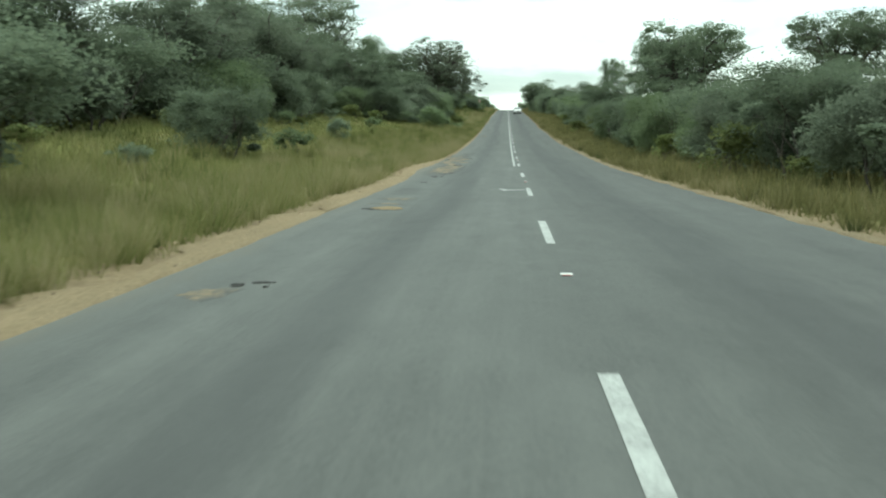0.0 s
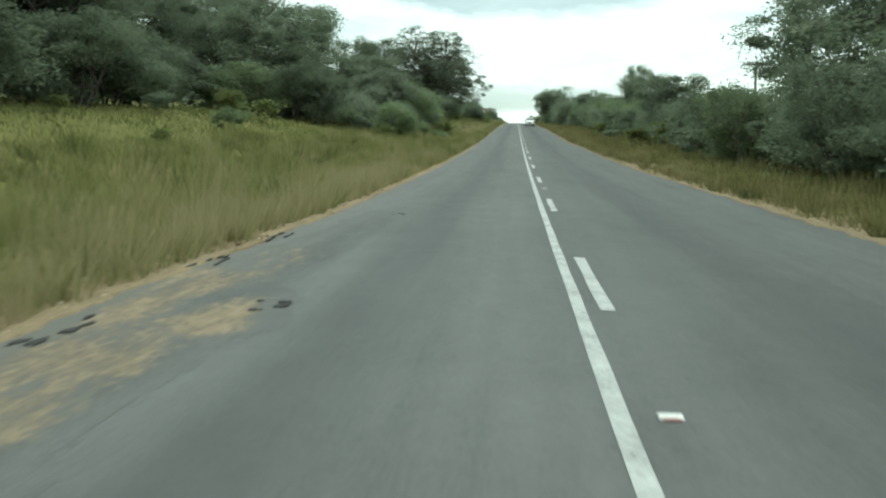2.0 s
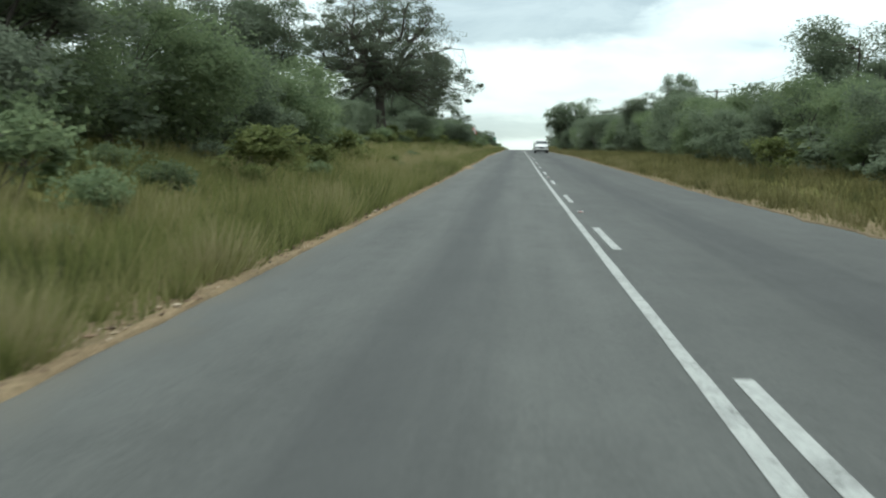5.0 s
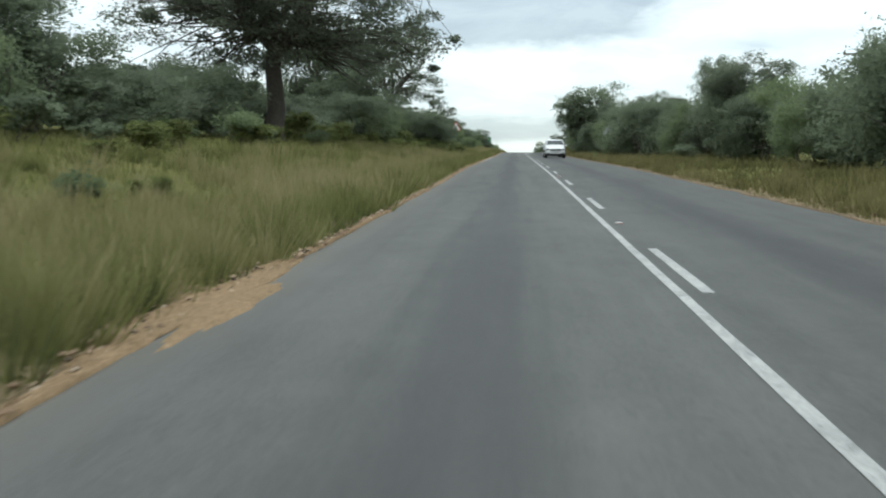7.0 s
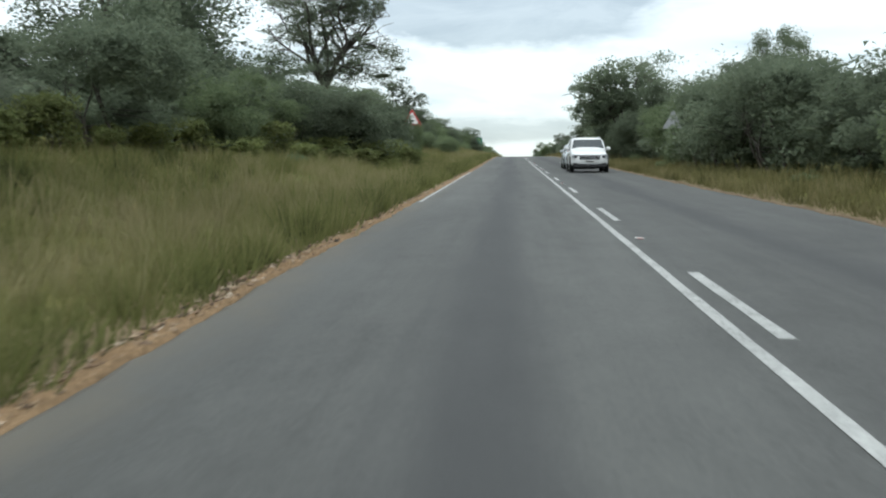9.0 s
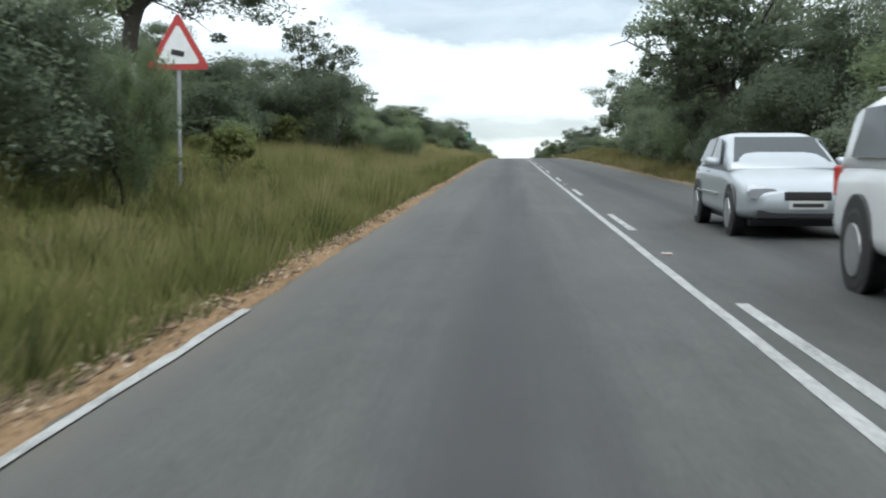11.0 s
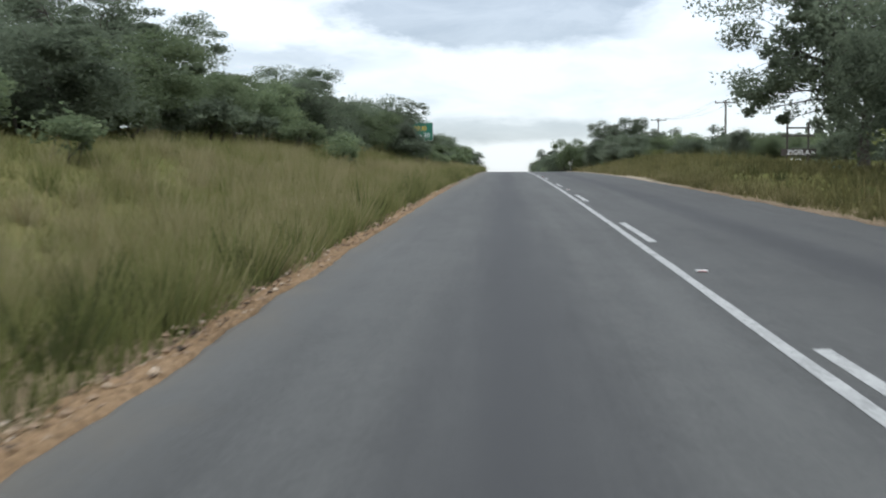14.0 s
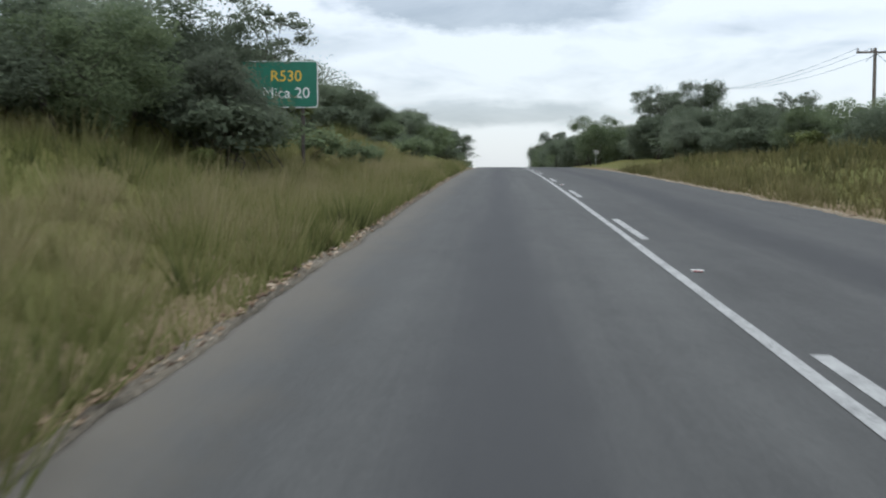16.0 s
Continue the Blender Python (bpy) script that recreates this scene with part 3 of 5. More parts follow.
def build_shoulder(name, side, mat, label):
    rng = np.random.default_rng(7 if side < 0 else 8)
    ys = np.arange(-30, 470, 0.16)
    edge = left_edge(ys) if side < 0 else right_edge(ys)
    if side < 0:
        width = np.interp(ys, LEFT_SAND_Y, LEFT_SAND)
    else:
        width = np.interp(ys, RIGHT_SAND_Y, RIGHT_SAND)
    width = width * (0.85 + 0.3 * np.sin(ys * 0.9) * np.sin(ys * 0.23) + 0.25 * ragged(ys, 0.5, 500)) + 0.03 * ragged(ys, 0.2, 1500)
    fr = np.array([-0.12, 0.0, 0.12, 0.24, 0.36, 0.48, 0.6, 0.8, 1.0])
    X = edge[:, None] + side * fr[None, :] * np.maximum(width, 0.04)[:, None]
    Y = np.repeat(ys[:, None], len(fr), 1)
    base = np.interp(fr, [-0.12, 0, 0.2, 0.6, 1.0], [-0.03, 0.006, 0.008, -0.004, -0.05])
    lump = rng.normal(0, 1, X.shape) * np.interp(ys, [0, 150, 220, 460], [0.007, 0.009, 0.02, 0.02])[:, None] * np.interp(fr, [-0.12, 0, 0.3, 1.0], [0, 0.3, 1, 0.8])[None, :]
    Z = road_z(Y) + base[None, :] + lump + np.where(fr > 0.7, ground_z(X, Y) - road_z(Y) + 0.06, 0) * (fr > 0.7)[None, :]
    v = np.stack([X, Y, Z], -1).reshape(-1, 3)
    w = len(fr)
    i = (np.arange(len(ys) - 1)[:, None] * w + np.arange(w - 1)[None, :]).ravel()
    q = np.stack([i, i + 1, i + w + 1, i + w], 1)
    if side < 0:
        q = q[:, ::-1]
    ob = new(name, mesh_np(name, v, q, mat, True))
    tagged(ob, label, kind="structure")


build_shoulder("shoulder_left", -1, "sand", "eroded sandy gravel verge beside the asphalt")
build_shoulder("shoulder_right", 1, "pale_sand", "narrow sandy gravel verge beside the asphalt")


def blob(name, cx, cy, rx, ry, seed, mat, parent, label="", lift=0.005, rise=0.012, cover=(0.8, 0.9, 0.6, 0.2, -0.9), uneven=1.0):
    """An irregular patch lying on the road, a little thicker in its middle."""
    rng = random.Random(seed)
    ph = [rng.uniform(0, 6.28) for _ in range(6)]
    bm = bmesh.new()
    rings = []
    for s in (0.35, 0.7, 0.88, 1.0):
        ring = []
        for k in range(72):
            a = k / 72 * math.tau
            r = s * (1 + uneven * (0.22 * math.sin(2 * a + ph[0]) + 0.16 * math.sin(3 * a + ph[1]) + 0.11 * math.sin(5 * a + ph[2])) + 0.09 * math.sin(9 * a + ph[3]) + s * s * (0.07 * math.sin(17 * a + ph[4]) + 0.06 * math.sin(29 * a + ph[5])))
            x, y = cx + rx * r * math.cos(a), cy + ry * r * math.sin(a)
            ring.append(bm.verts.new((x, y, float(road_z(y)) + lift + rise * (1 - s) - (0.014 if s == 1.0 else 0.0))))
        rings.append(ring)
    mid = bm.verts.new((cx, cy, float(road_z(cy)) + lift + rise))
    for k in range(72):
        j = (k + 1) % 72
        bm.faces.new((mid, rings[0][k], rings[0][j]))
        for a, b in zip(rings, rings[1:]):
            bm.faces.new((a[k], b[k], b[j], a[j]))
    ob = part(name, bm, mat, parent, label, True)
    d = [v for s in cover[1:] for v in [s] * 72] + [cover[0]]
    ob.data.attributes.new("cover", "FLOAT", "POINT").data.foreach_set("value", d)
    return ob


def sand_spill():
    """Sand washed over the broken road edge: a thin ragged sheet with asphalt showing through its gaps."""
    tongues = [(-2.78, 39.6, 0.46, 4.2), (-2.62, 43.6, 0.36, 1.7), (-2.85, 46.6, 0.22, 1.6), (-2.45, 50.0, 0.26, 1.1), (-2.95, 53.2, 0.42, 2.4), (-2.6, 55.3, 0.34, 1.0), (-3.25, 56.6, 0.34, 2.4), (-2.95, 60.2, 0.34, 2.8), (-2.8, 65.0, 0.34, 2.2), (-3.2, 49.6, 0.25, 2.2)]
    xs, ys = np.arange(-3.75, -2.0, 0.04), np.arange(29, 69, 0.07)
    X, Y = np.meshgrid(xs, ys)
    f = np.full(X.shape, -9.0)
    for cx, cy, rx, ry in tongues:
        f = np.maximum(f, 1 - ((X - cx) / rx) ** 2 - ((Y - cy) / ry) ** 2)
    f += 0.42 * np.sin(X * 5.1 + Y * 1.1 + 1.5 * np.sin(Y * 0.7)) * np.sin(Y * 2.1 - X * 3.3) + 0.2 * np.sin(X * 13 - Y * 2.2 + 2 * np.sin(Y * 1.7 + X * 3)) * np.sin(Y * 5.3 + X * 4.1) + 0.1 * np.sin(X * 29 + Y * 4.5) * np.sin(Y * 11.7 - X * 9)
    q = f - 0.3 - 1.5 * smooth01((Y - 57) / 5)
    Z = road_z(Y) + 0.0015 + 0 * q
    w = len(xs)
    keep = (q[:-1, :-1] > -2.2) & (q[1:, 1:] > -2.2) & (q[1:, :-1] > -2.2) & (q[:-1, 1:] > -2.2)
    i = (np.arange(len(ys) - 1)[:, None] * w + np.arange(w - 1)[None, :])[keep]
    faces = np.stack([i, i + 1, i + w + 1, i + w], 1)
    Z -= 0.004 * np.clip((-X - 3.3) / 0.3, 0, 1)
    used, back = np.unique(faces, return_inverse=True)
    v = np.stack([X, Y, Z], -1).reshape(-1, 3)[used]
    me = mesh_np("sand_patch", v, back.reshape(-1, 4), "thin_sand", True)
    me.attributes.new("cover", "FLOAT", "POINT").data.foreach_set("value", q.ravel()[used])
    ob = new("sand_patch", me)
    ob.parent = road
    tagged(ob, "sand washed over the broken road edge")


sand_spill()
for cx, cy, rx, ry, sd in [(-2.8, 3.15, 0.26, 0.34, 6), (-2.6, 115.6, 0.2, 1.4, 7), (-2.85, 118.6, 0.18, 1.3, 8)]:
    blob("sand_patch", cx, cy, rx, ry, sd, "thin_sand", road, "spilled sand over broken asphalt", cover=(0.35, 0.25, 0.0, -0.3, -1.3))
def broken_edge(cx, cy, rx, ry, seed, count=7):
    """Small dark patches over an oval: broken asphalt, with its hollows' shade in their colour."""
    rng = random.Random(seed)
    for _ in range(count):
        a, q = rng.uniform(0, math.tau), rng.uniform(0.75, 1.0)
        s = rng.uniform(0.12, 0.3)
        blob("broken_asphalt", cx + rx * q * math.cos(a), cy + ry * q * math.sin(a), rx * s, ry * s * 0.8, rng.random(), "asphalt_dark", road, "dark broken asphalt with the shade of its hollows in the colour", 0.007 + 0.001 * _, 0.003)


for cx, cy, rx, ry, sd in [(-2.55, 3.75, 0.2, 0.22, 21), (-2.5, 44.9, 0.22, 0.3, 25), (-2.36, 55.9, 0.15, 0.3, 26), (-3.45, 54.6, 0.12, 0.6, 27), (-3.55, 58.5, 0.12, 0.9, 28), (-3.5, 62.0, 0.1, 0.8, 29), (-2.62, 32.0, 0.16, 0.4, 38), (-2.5, 35.2, 0.24, 0.6, 39)]:
    broken_edge(cx, cy, rx, ry, sd)
broken_edge(-2.75, 27.5, 0.12, 0.12, 37, 3)
broken_edge(-2.45, 66.6, 0.1, 0.16, 30, 4)
# the pothole half filled with sand, and thin sand beyond it
# a flat dark plate: the shade inside the hollow is put into its colour
blob("pothole", -2.63, 15.08, 0.42, 0.5, 33, "asphalt_dark", road, "flat ragged plate with a pothole's shaded hollow in its colour", 0.004, 0.0, uneven=0.25)
blob("sand_patch", -2.54, 15.12, 0.27, 0.4, 34, "sand", road, "sand filling a pothole", 0.020, 0.006, uneven=0.5)
for cy, ry, sd in ((16.7, 0.36, 35), (18.5, 0.75, 36)):
    blob("sand_patch", -2.7, cy, 0.36, ry, sd, "thin_sand", road, "thin dust beside a pothole", 0.004, 0.002, (0.15, 0.0, -0.25, -0.55, -1.6))


def build_stones(name, side, n, seed, label):
    rng = np.random.default_rng(seed)
    y = rng.uniform(-10, 455, n)
    keep = rng.uniform(0, 1, n) < np.interp(y, [-10, 60, 100, 180, 210, 290, 335, 360, 455], [0.015, 0.04, 0.16, 0.3, 0.8, 1, 0.8, 0.6, 0.4])
    y = y[keep]
    n = len(y)
    if side < 0:
        x = left_edge(y) - np.interp(y, LEFT_SAND_Y, LEFT_SAND) * rng.uniform(0.05, 1.1, n)
    else:
        x = right_edge(y) + np.abs(rng.normal(0.15, 0.2, n)) + 0.02
    s = np.minimum(rng.gamma(1.3, 0.007, n) + 0.004, 0.046)
    octa = np.array([(1, 0, 0), (-1, 0, 0), (0, 1, 0), (0, -1, 0), (0, 0, 0.5), (0, 0, -0.6)], float)
    fac = np.array([(0, 2, 4), (2, 1, 4), (1, 3, 4), (3, 0, 4), (2, 0, 5), (1, 2, 5), (3, 1, 5), (0, 3, 5)])
    a = rng.uniform(0, 6.28, n)
    ca, sa = np.cos(a), np.sin(a)
    jit = octa[None] * rng.uniform(0.6, 1.4, (n, 6, 1)) * s[:, None, None]
    px = jit[..., 0] * ca[:, None] - jit[..., 1] * sa[:, None]
    py = jit[..., 0] * sa[:, None] + jit[..., 1] * ca[:, None]
    v = np.stack([x[:, None] + px, y[:, None] + py, (road_z(y) + 0.002 + s * 0.3)[:, None] + jit[..., 2]], -1)
    fc = (fac[None] + 6 * np.arange(n)[:, None, None]).reshape(-1, 3)
    ob = new(name, mesh_np(name, v, fc, "stone"))
    tagged(ob, label, "gravel", kind="stuff")


build_stones("gravel", -1, 70000, 11, "loose reddish stones along the road edge")
build_stones("gravel", 1, 3000, 12, "loose pale stones along the road edge")


blob("sand_patch", -3.62, 187.6, 0.24, 2.4, 9, "sand", road, "orange sand spilled over the road edge")

# ---------------------------------------------------------------- vegetation
def leaves_np(centres, size, rng, up=1.3):
    """Narrow leaf sprays round the given centres, one pointed blade each."""
    n = len(centres)
    d = rng.normal(0, 1, (n, 3))
    d[:, 2] *= 0.55
    d /= np.linalg.norm(d, axis=1)[:, None]
    nrm = rng.normal(0, 1, (n, 3)) + np.array([0, 0, up])
    sidev = np.cross(d, nrm)
    sidev /= np.linalg.norm(sidev, axis=1)[:, None] + 1e-6
    L = (size * rng.uniform(0.6, 1.4, n))[:, None]
    W = L * rng.uniform(0.24, 0.42, n)[:, None]
    a = centres - d * L * 0.4
    v = np.stack([a - sidev * W, a + sidev * W, centres + d * L * 0.6], 1).reshape(-1, 3)
    return v, np.arange(3 * n).reshape(n, 3)


def tube_np(V, F, pts, rad, sides=6):
    base = sum(len(q) for q in V)
    pts = np.asarray(pts, float)
    m = len(pts)
    tan = np.gradient(pts, axis=0)
    tan /= np.linalg.norm(tan, axis=1)[:, None] + 1e-9
    ref = np.where(np.abs(tan[:, 2:3]) > 0.9, np.array([[1.0, 0, 0]]), np.array([[0, 0, 1.0]]))
    u = np.cross(tan, ref)
    u /= np.linalg.norm(u, axis=1)[:, None] + 1e-9
    w = np.cross(tan, u)
    ang = np.arange(sides) / sides * math.tau
    ring = pts[:, None] + np.asarray(rad)[:, None, None] * (np.cos(ang)[None, :, None] * u[:, None] + np.sin(ang)[None, :, None] * w[:, None])
    V.append(ring.reshape(-1, 3))
    for k in range(m - 1):
        for s in range(sides):
            t = (s + 1) % sides
            F.append((base + k * sides + s, base + k * sides + t, base + (k + 1) * sides + t, base + (k + 1) * sides + s))


def bend(a, b, rng, n=6, rise=0.25, amp=0.05):
    """A smooth branch from a to b that starts upwards and swings out."""
    a, b = np.asarray(a, float), np.asarray(b, float)
    size = np.linalg.norm(b - a)
    c = a + (b - a) * 0.45 + np.array([0, 0, rise * size]) + rng.normal(0, amp * size, 3)
    t = np.linspace(0, 1, n)[:, None]
    p = a * (1 - t) ** 2 + 2 * c * t * (1 - t) + b * t ** 2
    p += np.sin(t * math.pi * 2 + rng.uniform(0, 6)) * np.sin(t * math.pi) * rng.normal(0, amp * 0.8 * size, (1, 3))
    return p


def crown_points(rng, n, rx, ry, z0, z1, hollow=0.55, lobes=7):
    """Clump centres on several overlapping lobes that make an uneven dome between z0 and z1."""
    zm, zr = (z0 + z1) / 2, (z1 - z0) / 2
    lob = []
    for k in range(lobes):
        a = (k + rng.uniform(-0.35, 0.35)) / lobes * math.tau
        s = rng.uniform(0.25, 0.62)
        r = rng.uniform(0.36, 0.52)
        t = rng.uniform(-0.5, 0.62) if k else 0.5
        t = min(t, 0.98 - r)
        t = max(t, -1 + r)
        lob.append((math.cos(a) * s, math.sin(a) * s, t, r))
    lob.append((0, 0, -0.1, 0.62))
    out = []
    while len(out) < n:
        lx, ly, lz, lr = lob[rng.integers(len(lob))]
        d = rng.normal(0, 1, 3)
        d /= np.linalg.norm(d)
        p = np.array([lx, ly, lz]) + d * lr * rng.uniform(hollow, 1.0) ** 0.6
        if np.hypot(p[0], p[1]) < 0.35 and rng.uniform() < 0.4 and p[2] < 0.3:
            continue
        out.append((p[0] * rx, p[1] * ry, zm + p[2] * zr))
    return np.array(out)


def grow(seed, height, rx, ry, crown_base, trunk_h, trunk_r, clumps, leaves, leaf, clump_r, limbs=6, hollow=0.5, stems=1, flat=0.62, twig=0.018, lobes=7):
    """Arrays of a plant: tapered stems, limbs and twigs that reach the clumps, and loose leaves in flattened clumps."""
    rng = np.random.default_rng(seed)
    cen = crown_points(rng, clumps, rx, ry, crown_base, height - clump_r * 0.4, hollow, lobes)
    V, F = [], []
    nodes, nrad = [], []
    for s in range(stems):
        a = rng.uniform(0, 6.28)
        o = np.array([math.cos(a), math.sin(a), 0]) * (0.0 if stems == 1 else 0.22 * rx)
        o[2] = -0.25
        top = np.array([o[0] * 1.6 + rng.normal(0, 0.05) * trunk_h, o[1] * 1.6 + rng.normal(0, 0.05) * trunk_h, trunk_h])
        tube_np(V, F, bend(o, top, rng, 6, 0.0, 0.03), trunk_r * np.array([1.4, 1.08, 0.97, 0.9, 0.86, 0.84]) / math.sqrt(stems), 8 if stems == 1 else 6)
        for k in range(limbs if stems == 1 else max(2, limbs // stems)):
            az = (k + rng.uniform(-0.3, 0.3)) / max(1, limbs) * math.tau
            tgt = np.array([math.cos(az) * rx * rng.uniform(0.35, 0.7), math.sin(az) * ry * rng.uniform(0.35, 0.7), trunk_h + (height - trunk_h) * rng.uniform(0.4, 0.75)])
            q = bend(top - np.array([0, 0, rng.uniform(0, 0.12) * trunk_h]), tgt, rng, 9, rng.uniform(0.02, 0.22), 0.07)
            rr = np.linspace(trunk_r * 0.56, trunk_r * 0.10, 9) / math.sqrt(stems)
            tube_np(V, F, q, rr, 5)
            nodes += list(q[2:])
            nrad += list(rr[2:])
            for m in range(2 if stems == 1 else 1):
                st = int(rng.integers(3, 7))
                end = q[st] + np.array([rng.normal(0, 0.35) * rx, rng.normal(0, 0.35) * ry, rng.uniform(0.05, 0.3) * (height - trunk_h)])
                q2 = bend(q[st], end, rng, 6, 0.12, 0.08)
                r2 = np.linspace(rr[st] * 0.7, rr[st] * 0.2, 6)
                tube_np(V, F, q2, r2, 4)
                nodes += list(q2[1:])
                nrad += list(r2[1:])
    nodes, nrad = np.array(nodes), np.array(nrad)
    for c in cen if stems == 1 else cen[::3]:
        d = np.linalg.norm(nodes - c, axis=1) + np.maximum(0, nodes[:, 2] - c[2]) * 0.8
        k = int(d.argmin())
        tube_np(V, F, bend(nodes[k], c, rng, 4, 0.12, 0.08), np.linspace(min(nrad[k], 0.05 * trunk_r + twig * 2), twig * 0.5, 4), 3)
    per = rng.dirichlet(np.full(clumps, 3.0)) * leaves
    pts = []
    for c, k in zip(cen, per):
        k = max(2, int(k))
        q = rng.normal(0, 1, (k, 3))
        q *= (rng.uniform(0.1, 1, k) ** 0.5 / (np.linalg.norm(q, axis=1) + 1e-6))[:, None]
        q *= np.array([clump_r * rng.uniform(0.7, 1.3), clump_r * rng.uniform(0.7, 1.3), clump_r * flat * rng.uniform(0.7, 1.3)]) * rng.choice([0.5, 0.75, 0.95, 1.15, 1.4])
        pts.append(c + q)
    pts = np.concatenate(pts)
    pts = pts[pts[:, 2] > 0.05]
    v, f = leaves_np(pts, leaf, rng)
    return np.concatenate(V), np.array(F), v, f


def make_plant(name, leaf_mat, bark_mat, label, category, *args, grown=(1, 1), **kw):
    """A plant with a trunk and a crown; grown: how far its whole shape is stretched in width and height."""
    V, F, v, f = grow(*args, **kw)
    stretch = np.array([grown[0], grown[0], grown[1]])
    V, v = V * stretch, v * stretch
    thing = new(name)
    new("trunk", mesh_np("trunk", V, F, bark_mat, True)).parent = thing
    new("crown", mesh_np("crown", v, f, leaf_mat)).parent = thing
    return tagged(thing, label, category)


def put(proto, x, y, s=1.0, turn=0.0, sz=None, used=set()):
    """The prototype itself at its first use, and a copy of it after that."""
    m = pose(x, y, float(ground_z(x, y)) - 0.02, 0, 0, turn) @ Matrix.Diagonal((s, s, sz or s, 1))
    if proto.name not in used:
        used.add(proto.name)
        proto.matrix_basis = m
        return proto
    keep = Matrix.Diagonal((*proto.scale, 1))
    return copy_thing(proto, m @ keep.inverted())


# bushes about 5 m high and 6 m across, scaled where they stand
BUSH = [
    make_plant("bush", "leaf_dark", "bark", "dense dark green thorn bush on the verge", "bush", 101, 5.0, 3.1, 2.9, 0.1, 0.7, 0.13, 90, 23000, 0.118, 0.85, 8, 0.35, 3, 0.75, grown=(1.15, 1.08)),
    make_plant("bush", "leaf_mid", "bark", "dense leafy green bush beside the grass", "bush", 102, 5.0, 3.3, 2.8, 0.1, 0.9, 0.13, 85, 23000, 0.118, 0.9, 8, 0.35, 3, 0.75, grown=(1.04, 1.12)),
    make_plant("bush", "leaf_grey", "bark", "grey-green acacia bush with fine leaves", "bush", 103, 5.0, 2.8, 3.0, 0.1, 0.8, 0.12, 95, 23000, 0.118, 0.8, 9, 0.3, 3, 0.7, grown=(0.92, 0.95)),
    make_plant("bush", "leaf_dark", "bark", "rounded dark green bush in the thicket", "bush", 104, 5.0, 3.0, 3.2, 0.1, 0.7, 0.12, 80, 23000, 0.118, 0.9, 8, 0.35, 4, 0.75, grown=(1.25, 1.15)),
]
SHRUB = [
    make_plant("shrub", "leaf_mid", "bark", "small green shrub in tall grass", "shrub", 121, 1.5, 1.0, 1.0, 0.1, 0.2, 0.03, 34, 1500, 0.11, 0.32, 5, 0.3, 3, lobes=5, grown=(1.08, 1.08)),
    make_plant("shrub", "leaf_light", "bark", "pale green weedy shrub in tall grass", "shrub", 122, 1.5, 1.1, 0.9, 0.1, 0.2, 0.03, 30, 1500, 0.12, 0.34, 5, 0.3, 3, lobes=5, grown=(1.14, 1.13)),
    make_plant("shrub", "leaf_dark", "bark", "small dark shrub in tall grass", "shrub", 123, 1.4, 0.9, 1.0, 0.1, 0.2, 0.03, 32, 1500, 0.11, 0.32, 5, 0.3, 3, lobes=5, grown=(1.06, 0.9)),
]
SMALL_TREE = [
    make_plant("tree", "leaf_grey", "bark", "slender bushveld tree with airy crown", "tree", 131, 8.0, 3.4, 3.2, 1.8, 2.4, 0.17, 100, 26000, 0.115, 0.85, 7, 0.4, 1, grown=(1.0, 0.825)),
    make_plant("tree", "leaf_dark", "bark", "dark round-crowned bushveld tree", "tree", 132, 8.0, 3.0, 3.3, 1.2, 2.2, 0.18, 100, 30000, 0.12, 0.9, 7, 0.35, 1, 0.75, grown=(1.15, 1.075)),
    make_plant("tree", "leaf_grey", "bark", "thin tree with sparse feathery crown", "tree", 133, 8.0, 2.9, 2.8, 2.6, 3.0, 0.12, 80, 8000, 0.15, 0.6, 7, 0.4, 1, 0.5, grown=(0.7, 0.85)),
]

# the landmark trees
big_a = make_plant("tree", "leaf_grey", "bark", "tall spreading tree with dark trunk and wide airy crown", "tree", 201, 17.2, 9.8, 9.2, 1.4, 5.6, 0.50, 560, 84000, 0.165, 1.0, 15, 0.3, 1, 0.55, 0.03, 20)
put(big_a, -15.0, 243, 1.06, 20, 0.96)
big_b = make_plant("tree", "leaf_grey", "bark", "open-crowned tree with forked dark limbs", "tree", 202, 17.0, 6.9, 6.5, 3.4, 5.6, 0.34, 290, 42000, 0.16, 0.95, 11, 0.3, 1, 0.6, 0.025, 10)
put(big_b, -17.2, 326.5, 1.14, 70, 0.93)
put(big_b, -26.0, 150, 1.2, 200, 1.0)
big_c = make_plant("tree", "leaf_dark", "bark", "round-headed tree with open limbs standing above the thicket", "tree", 203, 10.8, 5.5, 5.0, 2.4, 3.4, 0.26, 270, 42000, 0.15, 0.8, 10, 0.4, 1, 0.55, 0.022, 11)
put(big_c, 14.5, 90, 1.08, 140, 1.02)
put(big_c, 33.5, 112, 1.3, 20, 1.3)
big_e = make_plant("tree", "leaf_dark", "bark", "large dark leafy tree beside the road", "tree", 204, 10.2, 6.2, 5.2, 1.6, 2.6, 0.28, 190, 26000, 0.20, 0.95, 9, 0.35, 1)
put(big_e, 8.0, 328.8, 1.0, 30)
big_d = make_plant("tree", "leaf_dark", "bark", "round-crowned tree with bare lower limbs", "tree", 256, 9.0, 5.6, 4.6, 1.7, 2.3, 0.24, 200, 40000, 0.155, 0.75, 9, 0.35, 1, 0.62, 0.02, 10)
put(big_d, 12.3, 399, 1.0, 165)

